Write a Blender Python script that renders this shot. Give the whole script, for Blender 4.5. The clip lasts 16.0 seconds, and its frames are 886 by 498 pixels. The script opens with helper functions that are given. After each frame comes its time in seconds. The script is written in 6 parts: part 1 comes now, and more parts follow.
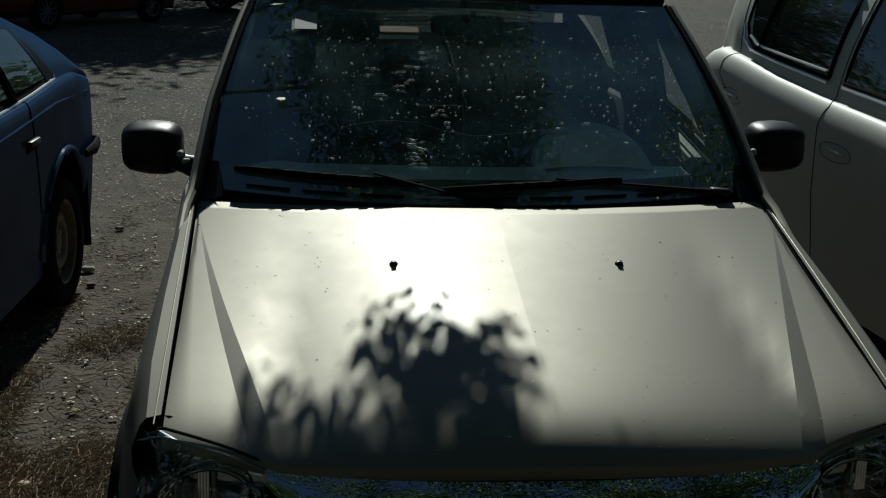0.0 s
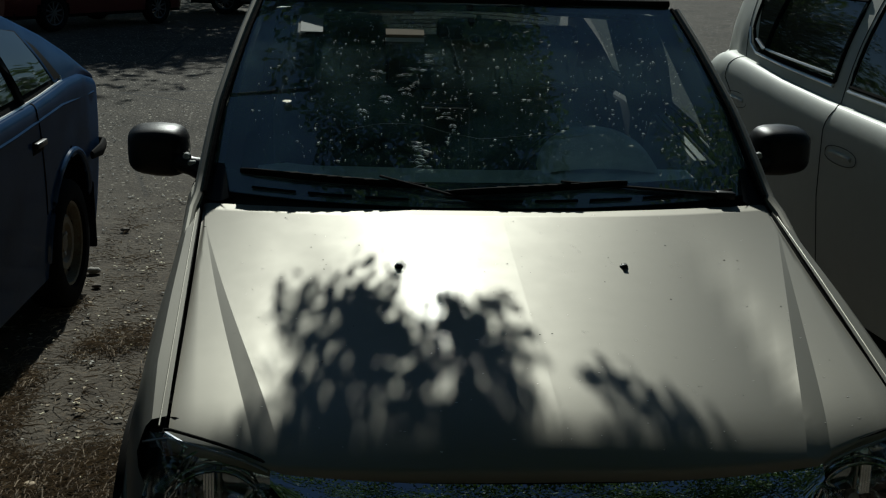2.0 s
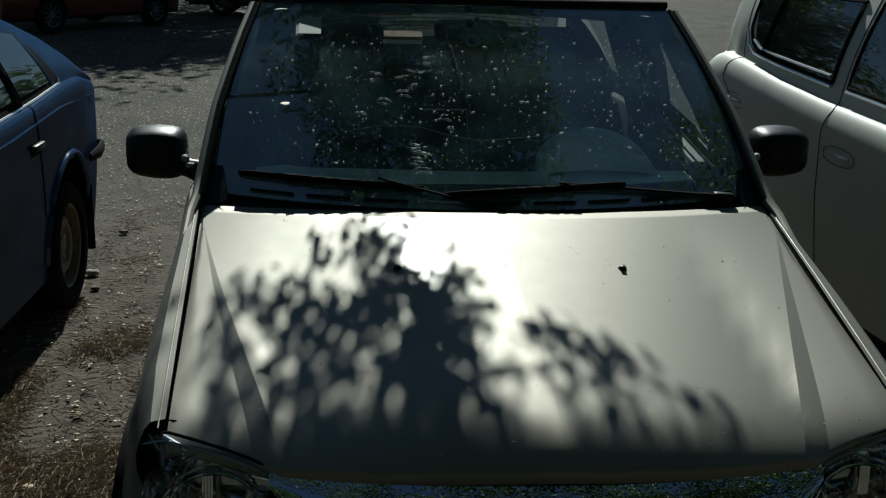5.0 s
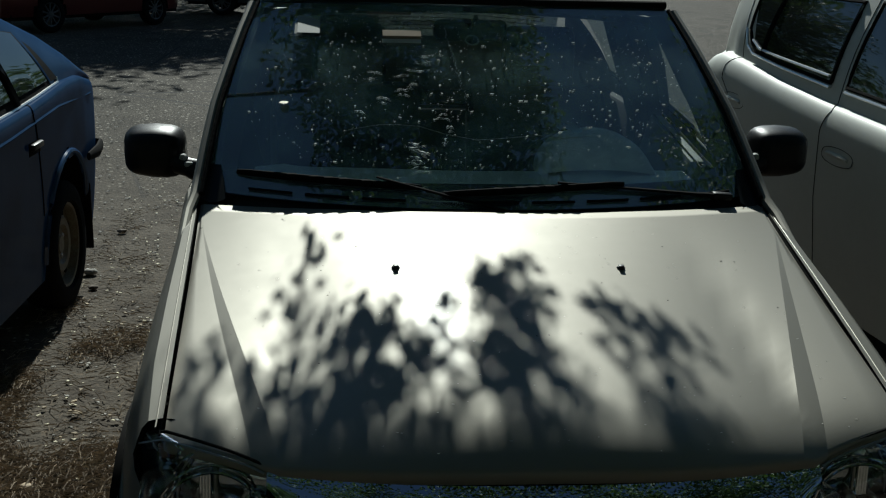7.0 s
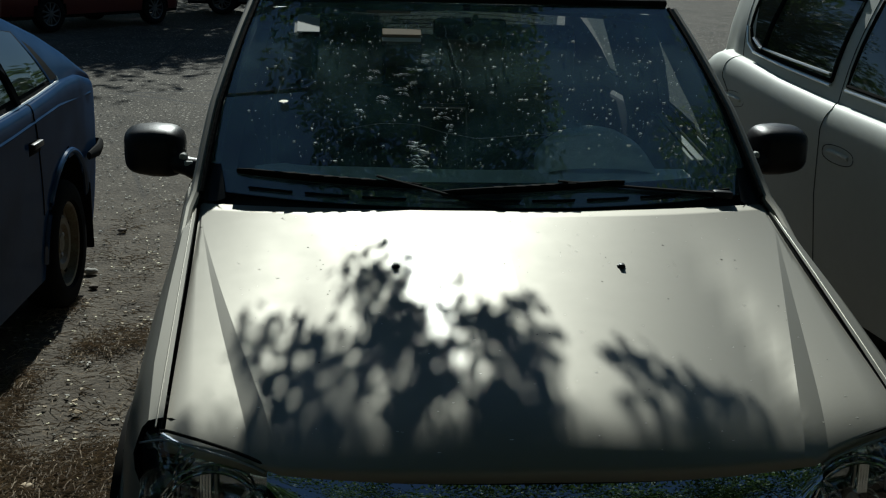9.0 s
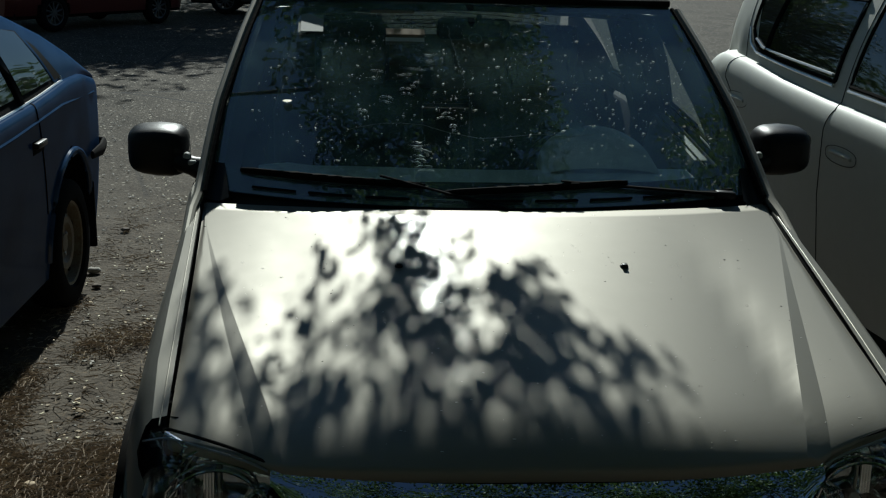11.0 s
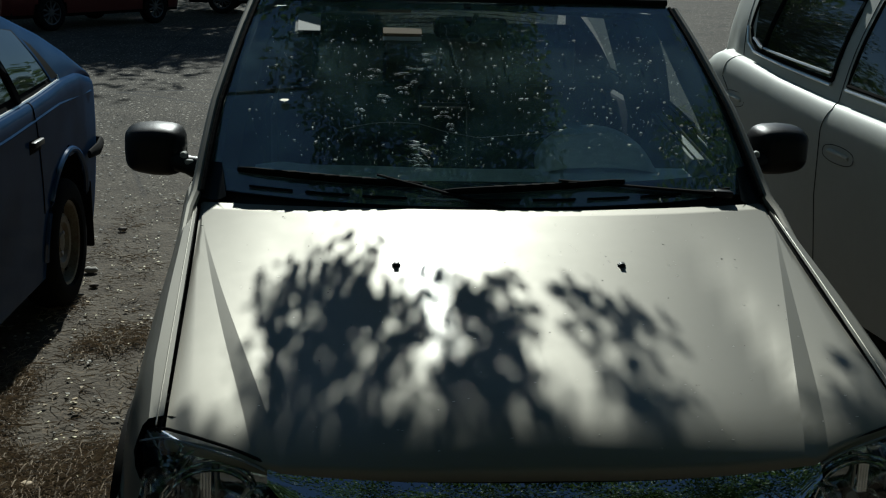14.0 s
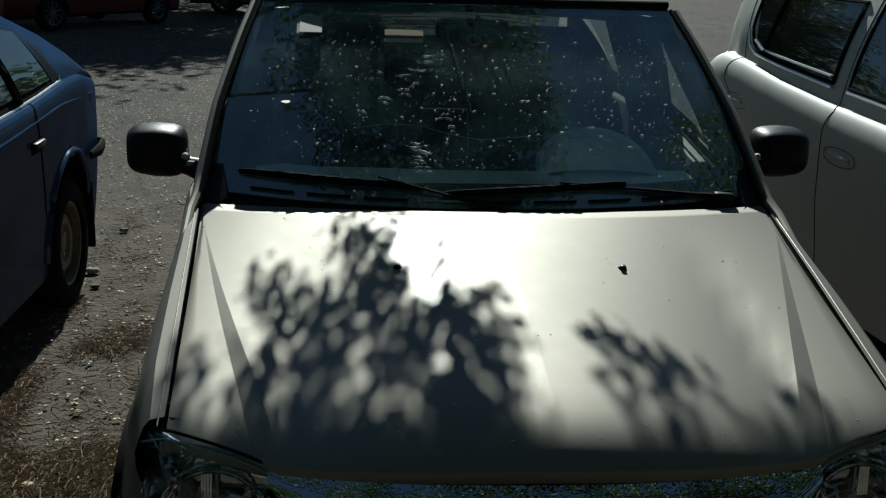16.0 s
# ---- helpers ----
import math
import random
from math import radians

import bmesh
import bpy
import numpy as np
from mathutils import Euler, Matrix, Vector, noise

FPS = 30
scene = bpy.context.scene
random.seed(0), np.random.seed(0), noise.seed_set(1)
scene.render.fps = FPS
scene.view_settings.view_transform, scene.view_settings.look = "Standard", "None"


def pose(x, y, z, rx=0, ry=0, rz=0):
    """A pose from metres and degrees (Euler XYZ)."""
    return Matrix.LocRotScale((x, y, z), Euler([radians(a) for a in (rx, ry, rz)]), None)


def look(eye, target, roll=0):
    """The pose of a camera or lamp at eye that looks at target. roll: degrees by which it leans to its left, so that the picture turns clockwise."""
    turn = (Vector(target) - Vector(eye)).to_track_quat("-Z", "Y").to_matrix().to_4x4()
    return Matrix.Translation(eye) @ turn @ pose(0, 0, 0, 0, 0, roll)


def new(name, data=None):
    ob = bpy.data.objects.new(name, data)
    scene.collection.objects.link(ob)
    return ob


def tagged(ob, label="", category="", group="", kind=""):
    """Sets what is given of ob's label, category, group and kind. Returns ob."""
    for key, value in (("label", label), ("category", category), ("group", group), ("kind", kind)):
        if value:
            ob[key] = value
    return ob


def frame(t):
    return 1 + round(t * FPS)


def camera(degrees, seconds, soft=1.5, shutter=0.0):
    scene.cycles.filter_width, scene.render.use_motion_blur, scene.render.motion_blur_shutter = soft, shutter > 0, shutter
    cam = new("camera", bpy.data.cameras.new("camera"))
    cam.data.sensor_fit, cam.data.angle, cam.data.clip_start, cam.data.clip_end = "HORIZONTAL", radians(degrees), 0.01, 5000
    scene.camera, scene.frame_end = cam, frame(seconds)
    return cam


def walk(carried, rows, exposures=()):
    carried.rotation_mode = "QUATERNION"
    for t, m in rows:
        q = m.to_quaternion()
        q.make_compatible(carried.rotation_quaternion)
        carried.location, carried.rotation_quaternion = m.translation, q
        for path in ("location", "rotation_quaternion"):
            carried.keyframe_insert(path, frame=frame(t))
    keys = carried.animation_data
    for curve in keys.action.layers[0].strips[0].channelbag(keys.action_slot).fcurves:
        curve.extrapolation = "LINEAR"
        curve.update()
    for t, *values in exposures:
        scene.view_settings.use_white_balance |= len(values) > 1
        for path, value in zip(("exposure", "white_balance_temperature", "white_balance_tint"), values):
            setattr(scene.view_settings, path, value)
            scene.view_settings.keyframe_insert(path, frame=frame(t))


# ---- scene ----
cam = camera(44.0, 16.0, 1.2)
PATH = [
    (0, (-0.357, -1.472, 1.677), (-0.182, 0.445, 1.132), 1.5),
    (0.5, (-0.358, -1.474, 1.679), (-0.186, 0.442, 1.134), 1.5),
    (1, (-0.359, -1.476, 1.678), (-0.19, 0.442, 1.135), 1.6),
    (1.5, (-0.358, -1.476, 1.679), (-0.191, 0.442, 1.137), 1.6),
    (2, (-0.358, -1.476, 1.679), (-0.192, 0.442, 1.138), 1.6),
    (2.5, (-0.358, -1.477, 1.68), (-0.194, 0.443, 1.142), 1.6),
    (3, (-0.358, -1.476, 1.68), (-0.196, 0.444, 1.143), 1.6),
    (3.5, (-0.358, -1.477, 1.678), (-0.196, 0.443, 1.143), 1.6),
    (4, (-0.358, -1.477, 1.679), (-0.195, 0.443, 1.143), 1.5),
    (6.5, (-0.357, -1.473, 1.681), (-0.183, 0.445, 1.139), 1.6),
    (7, (-0.357, -1.474, 1.679), (-0.186, 0.444, 1.14), 1.6),
    (7.5, (-0.358, -1.474, 1.679), (-0.189, 0.445, 1.141), 1.6),
    (8, (-0.358, -1.474, 1.679), (-0.189, 0.445, 1.141), 1.6),
    (8.5, (-0.358, -1.472, 1.677), (-0.187, 0.447, 1.139), 1.6),
    (9, (-0.356, -1.472, 1.678), (-0.186, 0.446, 1.137), 1.5),
    (11.5, (-0.358, -1.476, 1.678), (-0.193, 0.442, 1.137), 1.6),
    (12, (-0.357, -1.475, 1.679), (-0.192, 0.443, 1.136), 1.6),
    (12.5, (-0.358, -1.474, 1.678), (-0.191, 0.444, 1.135), 1.6),
    (13, (-0.357, -1.473, 1.678), (-0.188, 0.444, 1.135), 1.6),
    (13.5, (-0.357, -1.474, 1.678), (-0.187, 0.443, 1.135), 1.6),
    (14, (-0.357, -1.474, 1.677), (-0.187, 0.444, 1.135), 1.6),
    (14.5, (-0.357, -1.475, 1.679), (-0.188, 0.443, 1.136), 1.6),
    (15, (-0.358, -1.474, 1.678), (-0.189, 0.444, 1.137), 1.7),
    (15.5, (-0.357, -1.476, 1.679), (-0.189, 0.443, 1.139), 1.6),
    (16, (-0.357, -1.475, 1.679), (-0.189, 0.444, 1.139), 1.7),
]
walk(cam, [(t, look(e, g, r)) for t, e, g, r in PATH], exposures=[(0, -0.44, 6250, -1), (2, -0.42, 6250, -1), (4, -0.10, 6150, -1), (16, 0.05, 6100, -1)])

# ---------------------------------------------------------------- light
SUN_EL, SUN_AZ = 35.5, 1.2          # degrees; azimuth from +y towards +x
sun_dir = Vector((math.sin(radians(SUN_AZ)) * math.cos(radians(SUN_EL)), math.cos(radians(SUN_AZ)) * math.cos(radians(SUN_EL)), math.sin(radians(SUN_EL))))
world = bpy.data.worlds.new("sky")
scene.world = world
world.use_nodes = True
wn = world.node_tree.nodes
sky = wn.new("ShaderNodeTexSky")
sky.sky_type, sky.sun_disc = "NISHITA", False
sky.sun_elevation, sky.sun_rotation = radians(SUN_EL), radians(SUN_AZ)
sky.air_density, sky.dust_density, sky.ozone_density = 1.0, 0.0, 3.0
world.node_tree.links.new(sky.outputs[0], wn["Background"].inputs[0])
wn["Background"].inputs[1].default_value = 0.046
sun_data = bpy.data.lights.new("sun", "SUN")
sun_data.energy, sun_data.angle, sun_data.color = 5.0, radians(0.53), (1.0, 0.97, 0.92)
sun = new("sun", sun_data)
sun.matrix_world = look((0, 30, 30), Vector((0, 30, 30)) - sun_dir)


# ---------------------------------------------------------------- materials
def mat(name, color, rough=0.5, metal=0.0, coat=0.0, var=0.0, scale=20.0, bump=0.0, bump_scale=80.0, color2=None, spec=0.5,
        rough_var=0.0, coat_rough=0.04, alpha=1.0, rand=0.0):
    """Principled material; colour varies between color and color2 by two noises, with relief and uneven gloss."""
    m = bpy.data.materials.new(name)
    m.use_nodes = True
    n, l = m.node_tree.nodes, m.node_tree.links
    b = n["Principled BSDF"]
    b.inputs["Base Color"].default_value = (*color, 1)
    b.inputs["Roughness"].default_value = rough
    b.inputs["Metallic"].default_value = metal
    b.inputs["Coat Weight"].default_value = coat
    b.inputs["Coat Roughness"].default_value = coat_rough
    b.inputs["Specular IOR Level"].default_value = spec
    tc = n.new("ShaderNodeTexCoord")
    if var > 0 or color2 or rand:
        big = n.new("ShaderNodeTexNoise")
        big.inputs["Scale"].default_value, big.inputs["Detail"].default_value = scale, 6
        fine = n.new("ShaderNodeTexNoise")
        fine.inputs["Scale"].default_value, fine.inputs["Detail"].default_value = scale * 7.3, 3
        l.new(tc.outputs["Object"], big.inputs["Vector"])
        l.new(tc.outputs["Object"], fine.inputs["Vector"])
        add = n.new("ShaderNodeMath")
        add.operation = "ADD"
        l.new(big.outputs["Fac"], add.inputs[0])
        l.new(fine.outputs["Fac"], add.inputs[1])
        ramp = n.new("ShaderNodeMapRange")
        ramp.inputs["From Min"].default_value, ramp.inputs["From Max"].default_value = 0.7, 1.3
        l.new(add.outputs[0], ramp.inputs["Value"])
        mix = n.new("ShaderNodeMix")
        mix.data_type = "RGBA"
        c2 = color2 or tuple(c * (1 - var) for c in color)
        mix.inputs[6].default_value, mix.inputs[7].default_value = (*color, 1), (*c2, 1)
        l.new(ramp.outputs[0], mix.inputs[0])
        out = mix.outputs[2]
        if rand:
            geo = n.new("ShaderNodeNewGeometry")
            hsv = n.new("ShaderNodeHueSaturation")
            mr = n.new("ShaderNodeMapRange")
            mr.inputs["To Min"].default_value, mr.inputs["To Max"].default_value = 1 - rand, 1 + rand
            l.new(geo.outputs["Random Per Island"], mr.inputs["Value"])
            l.new(mr.outputs[0], hsv.inputs["Value"])
            l.new(out, hsv.inputs["Color"])
            out = hsv.outputs[0]
        l.new(out, b.inputs["Base Color"])
        if rough_var:
            rr = n.new("ShaderNodeMapRange")
            rr.inputs["To Min"].default_value, rr.inputs["To Max"].default_value = rough - rough_var, rough + rough_var
            l.new(ramp.outputs[0], rr.inputs["Value"])
            l.new(rr.outputs[0], b.inputs["Roughness"])
    if bump > 0:
        bn = n.new("ShaderNodeTexNoise")
        bn.inputs["Scale"].default_value, bn.inputs["Detail"].default_value = bump_scale, 5
        l.new(tc.outputs["Object"], bn.inputs["Vector"])
        bp = n.new("ShaderNodeBump")
        bp.inputs["Strength"].default_value, bp.inputs["Distance"].default_value = bump, 0.01
        l.new(bn.outputs["Fac"], bp.inputs["Height"])
        l.new(bp.outputs[0], b.inputs["Normal"])
    return m


def glass_mat(name, tint=(0.8, 0.86, 0.84), shine=0.08, rough=0.0, film=0.0, film_color=(0.5, 0.5, 0.48)):
    """Clear sheet glass: see-through, mirror gloss by Fresnel, a thin film for dust and painted haze."""
    m = bpy.data.materials.new(name)
    m.use_nodes = True
    n, l = m.node_tree.nodes, m.node_tree.links
    n.remove(n["Principled BSDF"])
    tr, gl, fr, mx = n.new("ShaderNodeBsdfTransparent"), n.new("ShaderNodeBsdfGlossy"), n.new("ShaderNodeLayerWeight"), n.new("ShaderNodeMixShader")
    tr.inputs[0].default_value = (*tint, 1)
    gl.inputs["Roughness"].default_value = rough
    steep, gain = n.new("ShaderNodeMath"), n.new("ShaderNodeMath")
    steep.operation, gain.operation = "POWER", "MULTIPLY_ADD"
    steep.inputs[1].default_value = 5.0
    gain.inputs[1].default_value, gain.inputs[2].default_value = 1 - shine, shine
    l.new(fr.outputs["Facing"], steep.inputs[0])
    l.new(steep.outputs[0], gain.inputs[0])
    l.new(gain.outputs[0], mx.inputs[0])
    body = tr
    if film:
        df, dm = n.new("ShaderNodeBsdfDiffuse"), n.new("ShaderNodeMixShader")
        df.inputs[0].default_value = (*film_color, 1)
        tc, ns, mr = n.new("ShaderNodeTexCoord"), n.new("ShaderNodeTexNoise"), n.new("ShaderNodeMapRange")
        ns.inputs["Scale"].default_value, ns.inputs["Detail"].default_value = 6, 8
        l.new(tc.outputs["Object"], ns.inputs["Vector"])
        l.new(ns.outputs["Fac"], mr.inputs["Value"])
        mr.inputs["From Min"].default_value, mr.inputs["From Max"].default_value = 0.35, 0.75
        mr.inputs["To Min"].default_value, mr.inputs["To Max"].default_value = film * 0.3, film * 1.6
        l.new(mr.outputs[0], dm.inputs[0])
        l.new(tr.outputs[0], dm.inputs[1])
        l.new(df.outputs[0], dm.inputs[2])
        body = dm
    l.new(body.outputs[0], mx.inputs[1])
    l.new(gl.outputs[0], mx.inputs[2])
    l.new(mx.outputs[0], n["Material Output"].inputs[0])
    return m


def paint(name, color, rough=0.36, metal=0.55, coat=0.9, dust=0.05, spec=0.5):
    """Car paint with metal flakes under a clear coat, faint scratches and dust."""
    m = mat(name, color, rough, metal, coat, color2=tuple(c * (1 - dust) + 0.02 * dust for c in color), scale=2.5, rough_var=0.015, coat_rough=0.16, spec=spec)
    n, l = m.node_tree.nodes, m.node_tree.links
    b = n["Principled BSDF"]
    tc, fl, bp = n.new("ShaderNodeTexCoord"), n.new("ShaderNodeTexNoise"), n.new("ShaderNodeBump")
    fl.inputs["Scale"].default_value, fl.inputs["Detail"].default_value = 420, 3
    bp.inputs["Strength"].default_value, bp.inputs["Distance"].default_value = 0.045, 0.002
    l.new(tc.outputs["Object"], fl.inputs["Vector"])
    l.new(fl.outputs["Fac"], bp.inputs["Height"])
    l.new(bp.outputs[0], b.inputs["Normal"])
    return m


def old_paint(name, color, color2, gloss):
    """Weathered one-coat paint: a matt colour with a thin, even shine and patches of dust."""
    m = bpy.data.materials.new(name)
    m.use_nodes = True
    n, l = m.node_tree.nodes, m.node_tree.links
    n.remove(n["Principled BSDF"])
    df, gl, mx = n.new("ShaderNodeBsdfDiffuse"), n.new("ShaderNodeBsdfGlossy"), n.new("ShaderNodeMixShader")
    tc, ns, mr, mix = n.new("ShaderNodeTexCoord"), n.new("ShaderNodeTexNoise"), n.new("ShaderNodeMapRange"), n.new("ShaderNodeMix")
    ns.inputs["Scale"].default_value, ns.inputs["Detail"].default_value = 4, 8
    mr.inputs["From Min"].default_value, mr.inputs["From Max"].default_value = 0.35, 0.7
    mix.data_type = "RGBA"
    mix.inputs[6].default_value, mix.inputs[7].default_value = (*color, 1), (*color2, 1)
    l.new(tc.outputs["Object"], ns.inputs["Vector"])
    l.new(ns.outputs["Fac"], mr.inputs["Value"])
    l.new(mr.outputs[0], mix.inputs[0])
    l.new(mix.outputs[2], df.inputs[0])
    gl.inputs["Roughness"].default_value = 0.12
    mx.inputs[0].default_value = gloss
    l.new(df.outputs[0], mx.inputs[1])
    l.new(gl.outputs[0], mx.inputs[2])
    l.new(mx.outputs[0], n["Material Output"].inputs[0])
    return m


M_BEIGE = paint("beige metallic paint", (0.215, 0.202, 0.169), 0.55, 0.72, 0.13)
M_BLUE = old_paint("dull dark blue paint", (0.027, 0.062, 0.140), (0.017, 0.042, 0.098), 0.06)
M_SILVER = paint("silver grey metallic paint", (0.50, 0.51, 0.475), 0.6, 0.15, 0.05, spec=0.2)
M_RED = paint("red metallic paint", (0.10, 0.009, 0.008), 0.35, 0.3, 0.8)
M_DARKCAR = paint("dark grey paint", (0.05, 0.05, 0.055), 0.35, 0.3, 0.8)
M_PLASTIC = mat("black textured plastic", (0.008, 0.008, 0.009), 0.42, spec=0.22, var=0.3, bump=0.08, bump_scale=600)
M_RUBBER = mat("black rubber", (0.012, 0.012, 0.012), 0.85, spec=0.03, var=0.4, scale=30, bump=0.1)
M_FRIT = mat("black ceramic band", (0.008, 0.008, 0.009), 0.25, spec=0.4)
M_CHROME = mat("chrome", (0.75, 0.76, 0.78), 0.06, 1.0, var=0.06, scale=40)
M_BRIGHT = mat("satin bright metal trim", (0.80, 0.80, 0.78), 0.32, 0.85, var=0.08, scale=40)
M_BAR = mat("polished dark chrome", (0.42, 0.44, 0.48), 0.015, 1.0, var=0.06, scale=40)
M_LAMPBACK = mat("silvered lamp bowl", (0.50, 0.53, 0.56), 0.14, 1.0, var=0.5, scale=25, bump=0.15, bump_scale=30)
M_STEEL = mat("dull steel", (0.35, 0.34, 0.32), 0.4, 1.0, var=0.3)
M_RIM = mat("dusty painted steel wheel", (0.20, 0.185, 0.13), 0.6, 0.2, color2=(0.13, 0.09, 0.055), scale=18)
M_ALLOY = mat("grey alloy", (0.35, 0.37, 0.40), 0.35, 0.8, var=0.2)
# darker copy of the grey alloy, for wheels standing in tree shade
M_SHADEALLOY = mat("grey alloy darkened for shade", (0.10, 0.105, 0.115), 0.4, 0.7, var=0.3)
M_DARKGLASS = mat("dark window glass", (0.012, 0.014, 0.014), 0.03, spec=0.9)
# the teal film is dust plus a haze put into its colour
M_GLASS = glass_mat("windscreen glass", (0.88, 0.96, 0.95), 0.17, 0.0, 0.36, (0.30, 0.46, 0.44))
M_SIDEGLASS = glass_mat("side window glass", (0.80, 0.88, 0.86), 0.07)
# tint dims the bright road behind, in place of a dark background
M_REARGLASS = glass_mat("darkened rear glass", (0.20, 0.25, 0.25), 0.08)
M_LENS = glass_mat("headlamp lens", (0.92, 0.94, 0.95), 0.07)
M_DASH = mat("grey green dashboard plastic", (0.74, 0.79, 0.72), 0.38, var=0.15, bump=0.1, bump_scale=500)
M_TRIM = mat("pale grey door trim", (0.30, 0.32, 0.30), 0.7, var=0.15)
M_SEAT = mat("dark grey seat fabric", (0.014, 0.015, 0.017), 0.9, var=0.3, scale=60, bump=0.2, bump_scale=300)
M_LINING = mat("pale grey headlining", (0.32, 0.32, 0.30), 0.9, var=0.1)
M_PAPER = mat("white paper", (0.72, 0.72, 0.68), 0.8, var=0.08)
M_TAN = mat("tan card", (0.38, 0.30, 0.20), 0.8, var=0.15)
M_TAIL = mat("red lamp plastic", (0.35, 0.01, 0.01), 0.12, coat=0.6, var=0.2)
M_SMOKED = mat("dark red signal plastic", (0.05, 0.012, 0.010), 0.15, coat=0.4, var=0.2)
# near black for undersides; also fills holes and recesses in place of shade
M_UNDER = mat("dull near black", (0.013, 0.012, 0.011), 0.85, spec=0.05, var=0.3)
M_FLECK = mat("dried white specks", (0.80, 0.79, 0.73), 0.85, var=0.2, scale=60, rand=0.2)
M_STREAK = mat("pale streak", (0.72, 0.76, 0.74), 0.6, var=0.4, scale=80)
M_LEAF = mat("green leaf", (0.075, 0.130, 0.045), 0.5, color2=(0.045, 0.090, 0.030), scale=4, rand=0.35)
M_BARK = mat("grey brown bark", (0.16, 0.125, 0.095), 0.9, color2=(0.07, 0.055, 0.045), scale=9, bump=0.8, bump_scale=25)
M_NEEDLE = mat("dry brown needles", (0.38, 0.31, 0.22), 0.8, color2=(0.17, 0.13, 0.095), scale=8, rand=0.6)
M_CHIP = mat("pale bark flake", (0.42, 0.33, 0.21), 0.8, color2=(0.30, 0.23, 0.15), scale=30, rand=0.3)
M_STONE = mat("grey pebble", (0.36, 0.34, 0.30), 0.85, var=0.3, scale=30, rand=0.4)
M_DRYLEAF = mat("dry yellow leaf", (0.80, 0.72, 0.50), 0.7, var=0.2, scale=40)


def see_through(m, share, color):
    """Lets some light through a thin leaf, scale or streak, scattered on its way."""
    n, l = m.node_tree.nodes, m.node_tree.links
    tr, mx = n.new("ShaderNodeBsdfTranslucent"), n.new("ShaderNodeMixShader")
    tr.inputs[0].default_value = (*color, 1)
    mx.inputs[0].default_value = share
    l.new(n["Principled BSDF"].outputs[0], mx.inputs[1])
    l.new(tr.outputs[0], mx.inputs[2])
    l.new(mx.outputs[0], n["Material Output"].inputs[0])


see_through(M_LEAF, 0.35, (0.10, 0.17, 0.035))
see_through(M_NEEDLE, 0.4, (0.42, 0.35, 0.27))
see_through(M_FLECK, 0.5, (0.85, 0.84, 0.78))
see_through(M_STREAK, 0.6, (0.80, 0.86, 0.86))
see_through(M_PAPER, 0.5, (0.75, 0.76, 0.70))
see_through(M_TAN, 0.5, (0.55, 0.48, 0.38))


